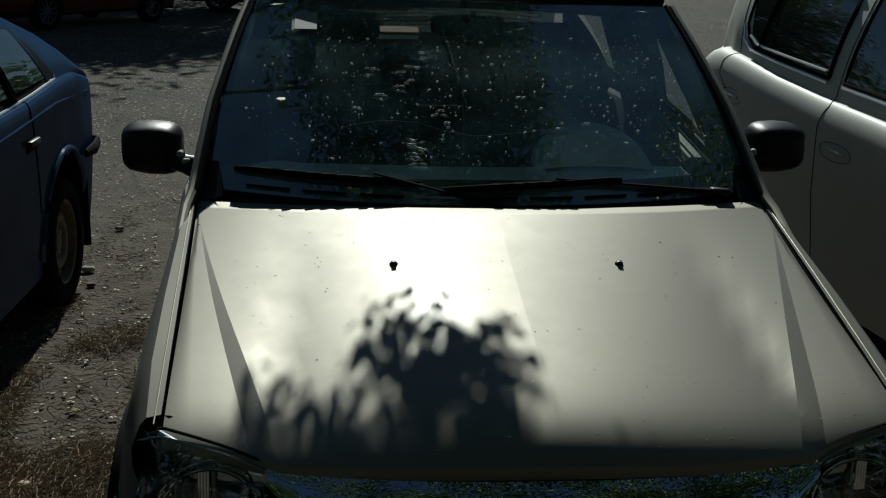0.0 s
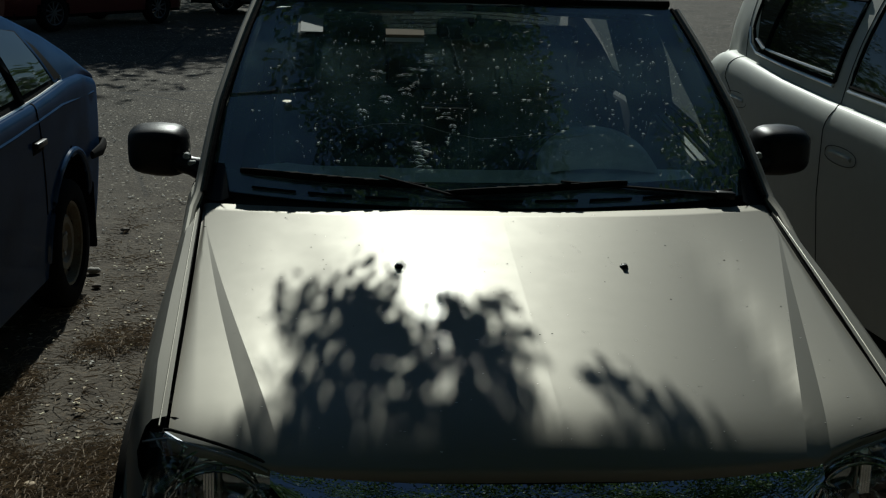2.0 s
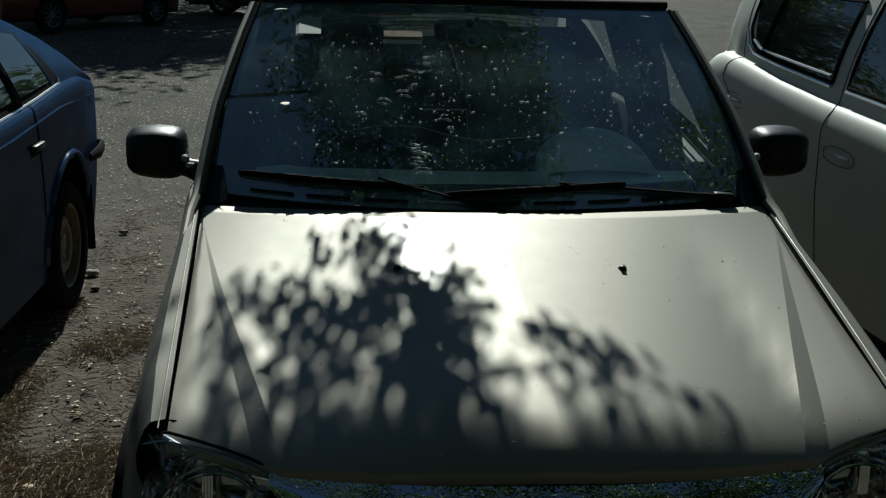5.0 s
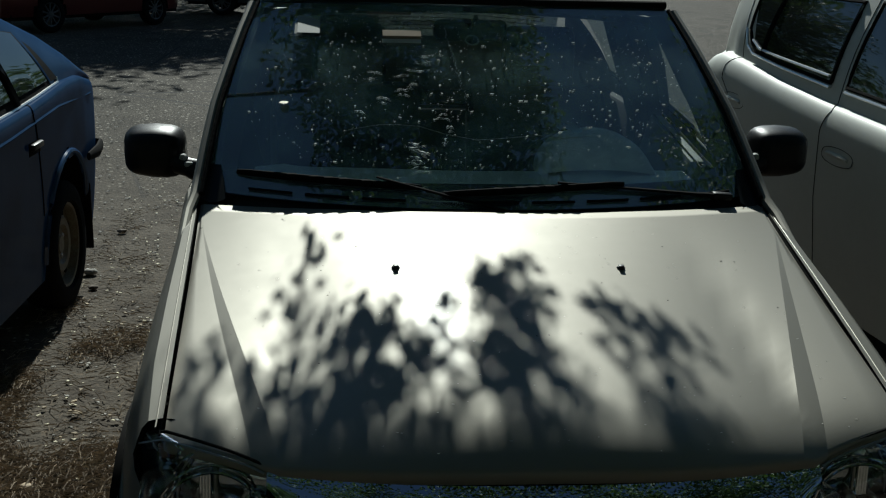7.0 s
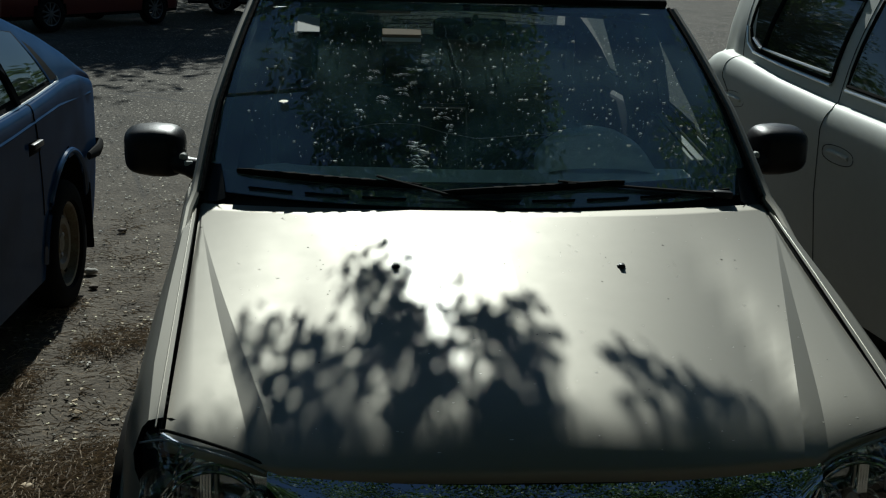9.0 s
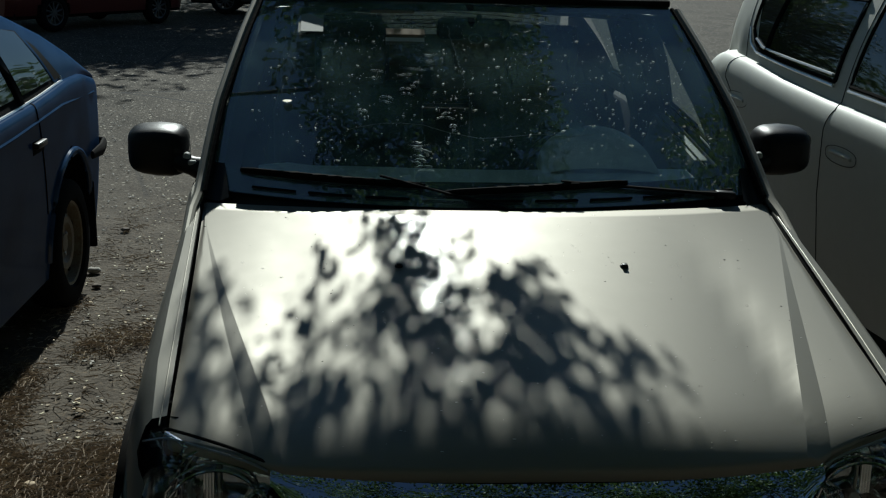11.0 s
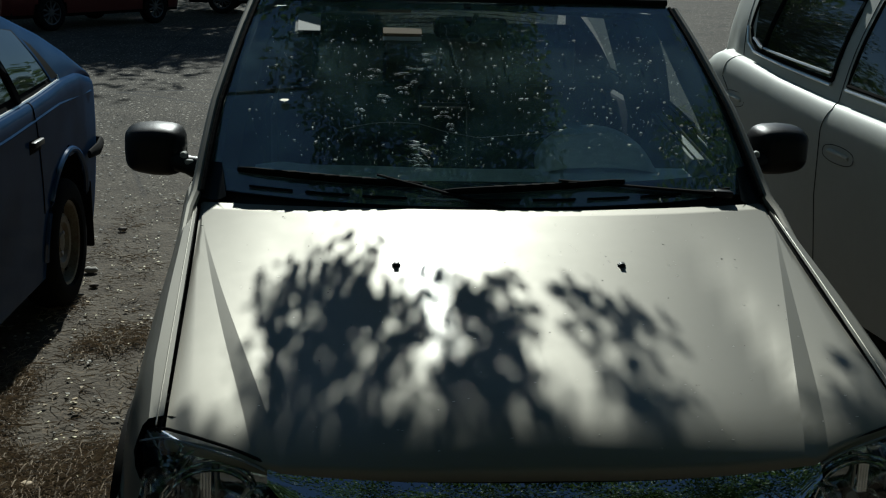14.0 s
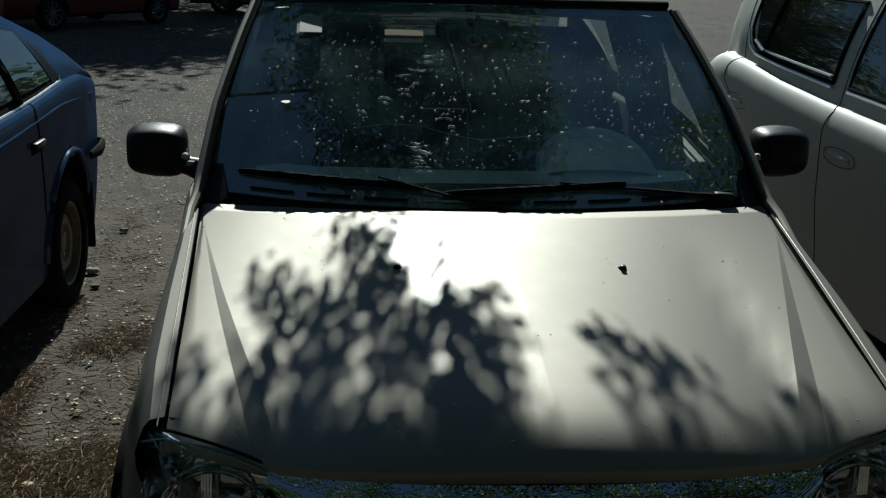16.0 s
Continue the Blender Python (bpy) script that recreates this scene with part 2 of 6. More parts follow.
def ground_material():
    """Worn grey asphalt with pale grit and cracks, going over into trodden earth by the parked cars."""
    m = bpy.data.materials.new("worn asphalt and earth")
    m.use_nodes = True
    n, l = m.node_tree.nodes, m.node_tree.links
    b = n["Principled BSDF"]
    b.inputs["Roughness"].default_value = 0.9
    b.inputs["Specular IOR Level"].default_value = 0.12
    tc = n.new("ShaderNodeTexCoord")

    def noise_node(scale, detail=5):
        q = n.new("ShaderNodeTexNoise")
        q.inputs["Scale"].default_value, q.inputs["Detail"].default_value = scale, detail
        l.new(tc.outputs["Object"], q.inputs["Vector"])
        return q.outputs["Fac"]

    def mapped(v, a, c):
        q = n.new("ShaderNodeMapRange")
        q.inputs["From Min"].default_value, q.inputs["From Max"].default_value = a, c
        l.new(v, q.inputs["Value"])
        return q.outputs[0]

    def mixed(f, c1, c2):
        q = n.new("ShaderNodeMix")
        q.data_type = "RGBA"
        l.new(f, q.inputs[0])
        for c, k in ((c1, 6), (c2, 7)):
            if isinstance(c, tuple):
                q.inputs[k].default_value = (*c, 1)
            else:
                l.new(c, q.inputs[k])
        return q.outputs[2]

    asphalt = mixed(mapped(noise_node(1.3, 7), 0.35, 0.7), (0.068, 0.059, 0.047), (0.038, 0.033, 0.026))
    grit = n.new("ShaderNodeTexVoronoi")
    grit.inputs["Scale"].default_value = 32
    l.new(tc.outputs["Object"], grit.inputs["Vector"])
    asphalt = mixed(mapped(grit.outputs["Distance"], 0.32, 0.18), asphalt, (0.20, 0.178, 0.145))
    grit2 = n.new("ShaderNodeTexVoronoi")
    grit2.inputs["Scale"].default_value = 13
    l.new(tc.outputs["Object"], grit2.inputs["Vector"])
    asphalt = mixed(mapped(grit2.outputs["Distance"], 0.20, 0.10), asphalt, (0.46, 0.43, 0.36))
    crack = n.new("ShaderNodeTexVoronoi")
    crack.feature = "DISTANCE_TO_EDGE"
    crack.inputs["Scale"].default_value = 0.35
    l.new(tc.outputs["Object"], crack.inputs["Vector"])
    asphalt = mixed(mapped(crack.outputs["Distance"], 0.006, 0.002), asphalt, (0.03, 0.03, 0.03))
    earth = mixed(mapped(noise_node(5, 8), 0.35, 0.68), (0.108, 0.092, 0.072), (0.060, 0.049, 0.038))
    earth = mixed(mapped(noise_node(60, 4), 0.58, 0.75), earth, (0.16, 0.120, 0.080))
    sep = n.new("ShaderNodeSeparateXYZ")
    l.new(tc.outputs["Object"], sep.inputs[0])
    wob = n.new("ShaderNodeMath")
    wob.operation = "MULTIPLY_ADD"
    l.new(noise_node(1.1, 6), wob.inputs[0])
    wob.inputs[1].default_value = 3.5
    l.new(sep.outputs["Y"], wob.inputs[2])
    colour = mixed(mapped(wob.outputs[0], 6.6, 9.6), earth, asphalt)
    l.new(colour, b.inputs["Base Color"])
    bp = n.new("ShaderNodeBump")
    bp.inputs["Strength"].default_value, bp.inputs["Distance"].default_value = 0.7, 0.02
    l.new(noise_node(45, 6), bp.inputs["Height"])
    l.new(bp.outputs[0], b.inputs["Normal"])
    return m


M_GROUND = ground_material()


# ---------------------------------------------------------------- mesh helpers
def mesh_ob(name, verts, faces, material, smooth=True, parent=None, label="", sharp=None):
    me = bpy.data.meshes.new(name)
    me.from_pydata([tuple(v) for v in verts], [], faces)
    me.materials.append(material)
    if smooth:
        me.polygons.foreach_set("use_smooth", [True] * len(me.polygons))
        if sharp:
            me.set_sharp_from_angle(angle=radians(sharp))
    me.update()
    ob = new(name, me)
    if parent:
        ob.parent = parent
    if label:
        tagged(ob, label)
    return ob


def part(name, bm, material, parent=None, label="", smooth=True, sharp=35):
    bmesh.ops.recalc_face_normals(bm, faces=bm.faces)
    me = bpy.data.meshes.new(name)
    bm.to_mesh(me)
    bm.free()
    me.materials.append(material)
    if smooth:
        me.polygons.foreach_set("use_smooth", [True] * len(me.polygons))
        if sharp:
            me.set_sharp_from_angle(angle=radians(sharp))
    ob = new(name, me)
    if parent:
        ob.parent = parent
    if label:
        tagged(ob, label)
    return ob


def thing(name, label, category, at=(0, 0, 0), group="", kind="", rz=0):
    ob = new(name)
    ob.empty_display_size = 0.1
    ob.matrix_basis = pose(*at, 0, 0, rz)
    return tagged(ob, label, category, group, kind)


def grid(bm, f, nu, nv, us=None, vs=None):
    """A sheet of quads over f(u, v)."""
    us = us or [i / nu for i in range(nu + 1)]
    vs = vs or [j / nv for j in range(nv + 1)]
    rows = [[bm.verts.new(f(u, v)) for u in us] for v in vs]
    for a, b in zip(rows, rows[1:]):
        for i in range(len(us) - 1):
            bm.faces.new((a[i], a[i + 1], b[i + 1], b[i]))
    return rows


def box(bm, lo, hi, bevel=0.0, seg=2, m=None):
    v = bmesh.ops.create_cube(bm, size=1)["verts"]
    c = [(a + b) / 2 for a, b in zip(lo, hi)]
    s = [b - a for a, b in zip(lo, hi)]
    for q in v:
        q.co = Vector([c[i] + q.co[i] * s[i] for i in range(3)])
    if bevel:
        es = list({e for q in v for e in q.link_edges})
        r = bmesh.ops.bevel(bm, geom=es, offset=bevel, segments=seg, affect="EDGES", profile=0.5)
        v = list({q for f in r["faces"] for q in f.verts} | {q for q in v if q.is_valid})
    if m:
        bmesh.ops.transform(bm, matrix=m, verts=[q for q in v if q.is_valid])
    return v


def tube(bm, pts, radii, seg=8, caps=True, flat=1.0):
    """A tapered tube along pts; flat squeezes it across."""
    rings = []
    pts = [Vector(p) for p in pts]
    for i, p in enumerate(pts):
        d = (pts[min(i + 1, len(pts) - 1)] - pts[max(i - 1, 0)]).normalized()
        up = Vector((0, 0, 1)) if abs(d.z) < 0.9 else Vector((0, 1, 0))
        a = d.cross(up).normalized()
        b = a.cross(d)
        r = radii[i] if hasattr(radii, "__len__") else radii
        rings.append([bm.verts.new(p + (a * math.cos(k) + b * flat * math.sin(k)) * r) for k in (2 * math.pi * j / seg for j in range(seg))])
    for r0, r1 in zip(rings, rings[1:]):
        for j in range(seg):
            bm.faces.new((r0[j], r0[(j + 1) % seg], r1[(j + 1) % seg], r1[j]))
    if caps:
        bm.faces.new(rings[0][::-1])
        bm.faces.new(rings[-1])
    return rings


def lathe(bm, profile, seg=32, m=None):
    """A body turned round x from (radius, x) pairs."""
    rings = [[bm.verts.new((x, r * math.cos(a), r * math.sin(a))) for a in (2 * math.pi * j / seg for j in range(seg))] for r, x in profile]
    for r0, r1 in zip(rings, rings[1:]):
        for j in range(seg):
            bm.faces.new((r0[j], r0[(j + 1) % seg], r1[(j + 1) % seg], r1[j]))
    if m:
        bmesh.ops.transform(bm, matrix=m, verts=[v for r in rings for v in r])


def lerp(a, b, t):
    return a + (b - a) * t


def curve_at(keys, t):
    """Smooth interpolation through (t, value) pairs."""
    if t <= keys[0][0]:
        return keys[0][1]
    for (a, va), (b, vb) in zip(keys, keys[1:]):
        if t <= b:
            k = (t - a) / (b - a)
            return lerp(va, vb, k)
    return keys[-1][1]


# ---------------------------------------------------------------- ground
def build_ground():
    bm = bmesh.new()
    bmesh.ops.create_grid(bm, x_segments=60, y_segments=60, size=1)
    for v in bm.verts:
        r = max(abs(v.co.x), abs(v.co.y))
        k = 14 * r if r < 0.5 else 7 + (r - 0.5) ** 2 * 3200
        v.co = Vector((v.co.x / max(r, 1e-6) * k, v.co.y / max(r, 1e-6) * k + 4, 0))
        if k < 30:
            v.co.z = 0.012 * (noise.noise(v.co * 0.9) - 0.3) - 0.004
    g = part("ground", bm, M_GROUND)
    tagged(g, "worn grey asphalt with grit, earth beside the parked cars", "ground", kind="structure")


build_ground()


# ---------------------------------------------------------------- car bodies
def section(sp, y, w):
    """Point of a car's skin, right half: w 0-1 lower side, 1-2 shoulder, 2-3 window side, 3-4 roof."""
    W, xs, zs = curve_at(sp["W"], y), curve_at(sp["xs"], y), curve_at(sp["zs"], y)
    xr, zr, zb = curve_at(sp["xr"], y), curve_at(sp["zr"], y), sp["zb"]
    zc = zs - sp.get("drop", 0.12)
    if w <= 1:
        x = W - sp.get("tuck", 0.03) * (1 - w) ** 2 - 0.012 * math.sin(math.pi * w) * sp.get("hollow", 0.0) - 0.006 * w
        return Vector((x, y, lerp(zb, zc, w)))
    if w <= 2 and sp.get("edge"):
        k = w - 1
        d = curve_at([(0, 1.0), (0.3, 0.86), (0.55, 0.66), (0.75, 0.48), (0.9, 0.30), (1, 0.0)], k)
        return Vector((xs + (W - 0.006 - xs) * d, y, zc + (zs - zc) * curve_at([(0, 0.0), (0.3, 0.40), (0.55, 0.72), (0.75, 0.90), (0.9, 0.985), (1, 1.0)], k)))
    if w <= 2:
        a = (w - 1) * math.pi / 2
        return Vector((xs + (W - 0.006 - xs) * math.cos(a) ** sp.get("pow", 0.8), y, zc + (zs - zc) * math.sin(a) ** sp.get("pow", 0.8)))
    if w <= 3:
        k = w - 2
        return Vector((lerp(xs, xr, k) + 0.018 * math.sin(math.pi * k), y, lerp(zs, zr, k)))
    k = w - 3
    return Vector((xr * math.cos(k * math.pi / 2), y, zr + sp.get("crown", 0.05) * math.sin(k * math.pi / 2)))


W_ROWS = [i / 12 for i in range(12)] + [1 + i / 8 for i in range(8)] + [2 + i / 8 for i in range(8)] + [3 + i / 6 for i in range(7)]


def skin(sp, name, material, parent, y0, y1, keep, step=0.045, label="", ends=True, both=True):
    """Both halves of a car's skin between two stations, without the faces that keep() refuses."""
    n = max(2, round((y1 - y0) / step))
    ys = [lerp(y0, y1, i / n) for i in range(n + 1)]
    verts, faces, index = [], [], {}

    def vid(i, j, s):
        key = (i, j, s if W_ROWS[j] < 4 else 1)
        if key not in index:
            p = section(sp, ys[i], W_ROWS[j])
            index[key] = len(verts)
            verts.append((p.x * s, p.y, p.z))
        return index[key]

    for s in ((1, -1) if both else (1,)):
        for i in range(n):
            for j in range(len(W_ROWS) - 1):
                if keep((ys[i] + ys[i + 1]) / 2, (W_ROWS[j] + W_ROWS[j + 1]) / 2, section(sp, (ys[i] + ys[i + 1]) / 2, (W_ROWS[j] + W_ROWS[j + 1]) / 2)):
                    q = (vid(i, j, s), vid(i + 1, j, s), vid(i + 1, j + 1, s), vid(i, j + 1, s))
                    faces.append(q if s > 0 else q[::-1])
    if ends:
        for i in ((0, n) if ends is True else (n,)):
            loop = [vid(i, j, 1) for j in range(len(W_ROWS))] + [vid(i, j, -1) for j in reversed(range(len(W_ROWS) - 1))]
            faces.append(loop if i == 0 else loop[::-1])
    return mesh_ob(name, verts, faces, material, parent=parent, label=label, sharp=32)


def pane(sp, name, material, parent, side, corners, off=0.006, n=8, label=""):
    """A window pane on the skin between four (y, w) corners: front low, rear low, rear high, front high."""
    (ya, wa), (yb, wb), (yc, wc), (yd, wd) = corners
    verts, faces = [], []
    for j in range(n + 1):
        for i in range(n + 1):
            u, v = i / n, j / n
            y = lerp(lerp(ya, yb, u), lerp(yd, yc, u), v)
            w = lerp(lerp(wa, wb, u), lerp(wd, wc, u), v)
            p = section(sp, y, w)
            verts.append(((p.x + off) * side, p.y, p.z + off * 0.4))
    for j in range(n):
        for i in range(n):
            a = j * (n + 1) + i
            q = (a, a + 1, a + n + 2, a + n + 1)
            faces.append(q if side > 0 else q[::-1])
    return mesh_ob(name, verts, faces, material, parent=parent, label=label)


def line_on(sp, name, material, parent, side, pts, r, off=0.004, flat=1.0, label=""):
    """A thin strip or seam along (y, w) points of the skin."""
    path = []
    for (ya, wa), (yb, wb) in zip(pts, pts[1:]):
        for k in range(6):
            p = section(sp, lerp(ya, yb, k / 6), lerp(wa, wb, k / 6))
            path.append(((p.x + off) * side, p.y, p.z))
    p = section(sp, *pts[-1])
    path.append(((p.x + off) * side, p.y, p.z))
    bm = bmesh.new()
    tube(bm, path, r, 6, flat=flat)
    return part(name, bm, material, parent, label)


def wheel(parent, x, y, r, width, side, rim_mat, spokes=0, rim_r=0.66, turn=0):
    """A tyre with tread shoulders on a wheel; side says which way its face looks."""
    hub = new("wheel")
    hub.parent = parent
    hub.matrix_basis = pose(x, y, r) @ (pose(0, 0, 0, 0, 0, 180) if side < 0 else pose(0, 0, 0)) @ pose(0, 0, 0, turn)
    bm = bmesh.new()
    k = r * rim_r
    h = width / 2
    lathe(bm, [(k * 0.98, -h * 0.8), (k, h * 0.72), (k * 1.05, h * 0.96), (lerp(k, r, 0.55), h), (r * 0.955, h * 0.86), (r * 0.99, h * 0.70), (r, h * 0.55), (r, -h * 0.6), (r * 0.97, -h * 0.9), (k, -h * 0.85)], 40)
    part("tyre", bm, M_RUBBER, hub)
    bm = bmesh.new()
    if spokes:
        lathe(bm, [(k, h * 0.75), (k * 0.93, h * 0.72), (k * 0.90, h * 0.2), (k * 0.88, -h * 0.6)], 40)
        for i in range(spokes):
            a = 2 * math.pi * i / spokes
            box(bm, (h * 0.35, -k * 0.075, k * 0.1), (h * 0.62, k * 0.075, k * 0.93), 0.006, 1, Matrix.Rotation(a, 4, "X"))
        lathe(bm, [(0.001, h * 0.66), (k * 0.2, h * 0.64), (k * 0.24, h * 0.3)], 20)
    else:
        lathe(bm, [(k, h * 0.78), (k * 0.94, h * 0.74), (k * 0.90, h * 0.25), (k * 0.80, h * 0.22), (k * 0.62, h * 0.52), (k * 0.48, h * 0.50), (k * 0.40, h * 0.28), (k * 0.24, h * 0.28), (k * 0.2, h * 0.44), (0.001, h * 0.46)], 40)
    part("rim", bm, rim_mat, hub)
    if not spokes:
        # dark blocks stand for the shade inside the rim's openings
        for i in range(8):
            a = 2 * math.pi * (i + 0.5) / 8
            bm = bmesh.new()
            box(bm, (h * 0.25, -k * 0.075, k * 0.66), (h * 0.415, k * 0.075, k * 0.84), 0.008, 1, Matrix.Rotation(a, 4, "X"))
            part("vent_hole", bm, M_UNDER, hub)
        for i in range(4):
            a = 2 * math.pi * i / 4 + 0.4
            bm = bmesh.new()
            box(bm, (h * 0.25, -0.011, k * 0.28), (h * 0.36, 0.011, k * 0.28 + 0.022), 0.004, 1, Matrix.Rotation(a, 4, "X"))
            part("wheel_bolt", bm, M_STEEL, hub)
    return hub


def arch_lip(parent, material, sp, side, y, z, r, tuber=0.014, a0=-8, a1=188):
    bm = bmesh.new()
    pts = []
    for i in range(25):
        a = radians(lerp(a0, a1, i / 24))
        yy, zz = y - r * math.cos(a), z + r * math.sin(a)
        zc = curve_at(sp["zs"], yy) - sp.get("drop", 0.12)
        w = min(1.0, max(0.0, (zz - sp["zb"]) / (zc - sp["zb"])))
        pts.append(((section(sp, yy, w).x + 0.002) * side, yy, zz))
    tube(bm, pts, tuber, 8)
    return part("wheel_arch", bm, material, parent)


def wheel_well(parent, side, x_in, x_out, y, z, r):
    """Dark liner inside a wheel arch."""
    bm = bmesh.new()
    rings = []
    for x in (x_in, x_out):
        rings.append([bm.verts.new((x * side, y - r * math.cos(a), z + r * math.sin(a))) for a in (math.pi * i / 16 - 0.1 for i in range(18))])
    for i in range(17):
        bm.faces.new((rings[0][i], rings[0][i + 1], rings[1][i + 1], rings[1][i]))
    bm.faces.new(rings[0])
    return part("wheel_liner", bm, M_UNDER, parent)


# ---------------------------------------------------------------- the beige saloon
LOGAN = dict(zb=0.24, drop=0.20, edge=True, crown=0.022, tuck=0.03,
             W=[(0.10, 0.66), (0.20, 0.72), (0.34, 0.768), (0.55, 0.808), (0.8, 0.816), (1.05, 0.812), (1.35, 0.815), (2, 0.840), (3.5, 0.86), (4.0, 0.82), (4.24, 0.74)],
             xs=[(0.10, 0.55), (0.34, 0.686), (0.8, 0.712), (1.25, 0.738), (1.35, 0.757), (2.0, 0.775), (3.4, 0.765), (3.9, 0.72), (4.24, 0.64)],
             zs=[(0.10, 0.79), (0.20, 0.805), (0.34, 0.838), (0.6, 0.894), (0.9, 0.955), (1.25, 1.022), (1.35, 1.045), (1.76, 1.050), (2.3, 1.115), (3.5, 1.15), (4.0, 1.15), (4.24, 1.00)],
             xr=[(0.34, 0.67), (1.28, 0.735), (1.95, 0.612), (2.6, 0.60), (3.3, 0.57), (3.75, 0.66), (4.24, 0.60)],
             zr=[(0.34, 0.842), (1.28, 1.045), (1.95, 1.462), (2.3, 1.470), (2.7, 1.460), (3.25, 1.41), (3.78, 1.205), (4.0, 1.19), (4.24, 1.03)])

LX = 0.49      # half width of the grille where it meets the lamps


def hood_front(x):
    """The bonnet's leading edge: y and z at x."""
    a = abs(x)
    if a <= LX:
        return 0.192 + 0.078 * (a / LX) ** 2.2, 0.801 - 0.007 * (a / LX) ** 2
    k = min(1, (a - LX) / (0.684 - LX))
    return 0.27 + 0.07 * k ** 0.75, 0.794 + 0.051 * k ** 0.62


def crease(v, x):
    """Inner and outer line of the step beside the bonnet's raised middle."""
    if x > 0:
        outer = min(0.515 + 0.240 * v, lerp(0.684, 0.733, v) - 0.010)
        return outer - max(0.002, 0.055 * (1 - v / 0.9)), outer
    outer = min(0.524 + 0.211 * v + 0.011 * math.sin(math.pi * v), lerp(0.684, 0.733, v) - 0.010)
    return outer - max(0.002, 0.050 * (1 - v / 0.9)), outer


def hood_point(x, v):
    """Height of the bonnet at x and at v of its length, 0 at the front."""
    yf, zf = hood_front(x)
    a = abs(x)
    yr = 1.172 + 0.105 * (a / 0.733) ** 2.2
    zr = 1.031 + 0.003 * (a / 0.733)
    nose = lerp(0.052, 0.014, min(1, a / 0.684) ** 1.5)
    z = zf + nose * (1 - math.exp(-v / 0.050)) + (zr - zf - nose) * (v - 0.05 * v * (1 - v))
    # raised middle field with a sloping step down to the flanks, and a faint keel
    inner, outer = crease(v, x)
    k = (a - inner) / (outer - inner)
    step = 0.014 * max(0, 1 - v / 0.9) ** 1.6
    z += step * (1 - min(1, max(0, k)))
    fall = 0.013 * abs(x - 0.012) / 0.7 + 0.004 * (x / 0.7) ** 2 if x > 0.012 else 0.002 * abs(x - 0.012) / 0.7 + 0.036 * (x / 0.7) ** 2
    z -= fall * (1 - 0.72 * v ** 4)
    return Vector((x, lerp(yf, yr, v), z))


def pillar_x(k):
    """Half width between the windscreen pillars at k of their height."""
    return curve_at([(0, 0.730), (0.2, 0.721), (0.4, 0.710), (0.6, 0.687), (0.8, 0.6625), (1, 0.633)], k)


def build_beige_car():
    car = thing("beige_car", "beige metallic saloon car parked nose out, dusty windscreen", "car")
    # bonnet
    bm = bmesh.new()
    vs = [0, 0.008, 0.018, 0.03, 0.045, 0.065, 0.09, 0.12, 0.16] + [0.2 + 0.8 * i / 22 for i in range(23)]
    rows = []
    for v in [-0.02] + vs + [1.02]:
        vv = min(1, max(0, v))
        edge = lerp(0.684, 0.733, vv)
        (BL, AL), (BR_, AR) = crease(vv, -1), crease(vv, 1)
        xs = [-lerp(edge, AL, i / 6) for i in range(7)] + [-lerp(AL, BL, 0.5)] + [lerp(-BL, 0.012, i / 14) for i in range(14)]
        xs += [lerp(0.012, BR_, i / 14) for i in range(15)] + [lerp(BR_, AR, 0.5)] + [lerp(AR, edge, i / 6) for i in range(7)]
        row = []
        for x in xs:
            p = hood_point(x, vv)
            if v < 0:
                p += Vector((0, 0.006, -0.022))
            if v > 1:
                p += Vector((0, 0.004, -0.02))
            if abs(x) > edge - 0.006 and 0 <= v <= 1:
                p.z -= 0.003
            row.append(bm.verts.new(p))
        rows.append(row)
    for a, b in zip(rows, rows[1:]):
        for i in range(len(a) - 1):
            bm.faces.new((a[i], a[i + 1], b[i + 1], b[i]))
        for i in (6, 8, 22, 36, 38):
            e = bm.edges.get((a[i], b[i]))
            e.smooth = False
    part("bonnet", bm, M_BEIGE, car, "beige metallic bonnet with a raised middle", sharp=None)
    # washer nozzles
    for s in (-1, 1):
        p = hood_point(0.258 * s + 0.006, 0.70)
        bm = bmesh.new()
        lathe(bm, [(0.010, -0.004), (0.010, 0.002), (0.008, 0.005), (0.003, 0.006), (0.001, 0.006)], 14, Matrix.Translation(p) @ Matrix.Rotation(radians(-90), 4, "Y"))
        part("washer_nozzle", bm, M_PLASTIC, car)
        bm = bmesh.new()
        box(bm, (p.x - 0.006, p.y - 0.012, p.z + 0.003), (p.x + 0.006, p.y + 0.004, p.z + 0.009), 0.002)
        part("nozzle_jet", bm, M_PLASTIC, car)

    # body side, roof and tail
    def keep(y, w, p):
        for wy in (0.80, 3.43):
            if (y - wy) ** 2 + (p.z - 0.32) ** 2 < 0.355 ** 2 and w < 1.3:
                return False
        if w > 2 and y < 1.28:
            return False
        if 3 < w and y < 1.95:
            return False
        if w > 2.05 and y < 1.98:
            return False
        if 2.1 < w < 2.9:
            if 1.46 + (w - 2) * 0.52 < y < 2.36 or 2.44 < y < 3.16:
                return False
        if w > 3.05 and 3.27 < y < 3.68:
            return False
        if y < 0.30 and p.z > 0.58 or y < 0.375 and w > 1.45:
            return False
        return True

    skin(LOGAN, "body", M_BEIGE, car, 0.10, 4.24, keep, label="beige metallic body sides, roof and boot", ends="rear")
    bm = bmesh.new()
    box(bm, (-0.72, 0.2, 0.2), (0.72, 4.1, 0.26))
    part("underbody", bm, M_UNDER, car)
    bm = bmesh.new()
    box(bm, (-0.60, 0.35, 0.26), (0.60, 1.1, 0.72), 0.03)
    part("engine_block", bm, M_UNDER, car)
    bm = bmesh.new()
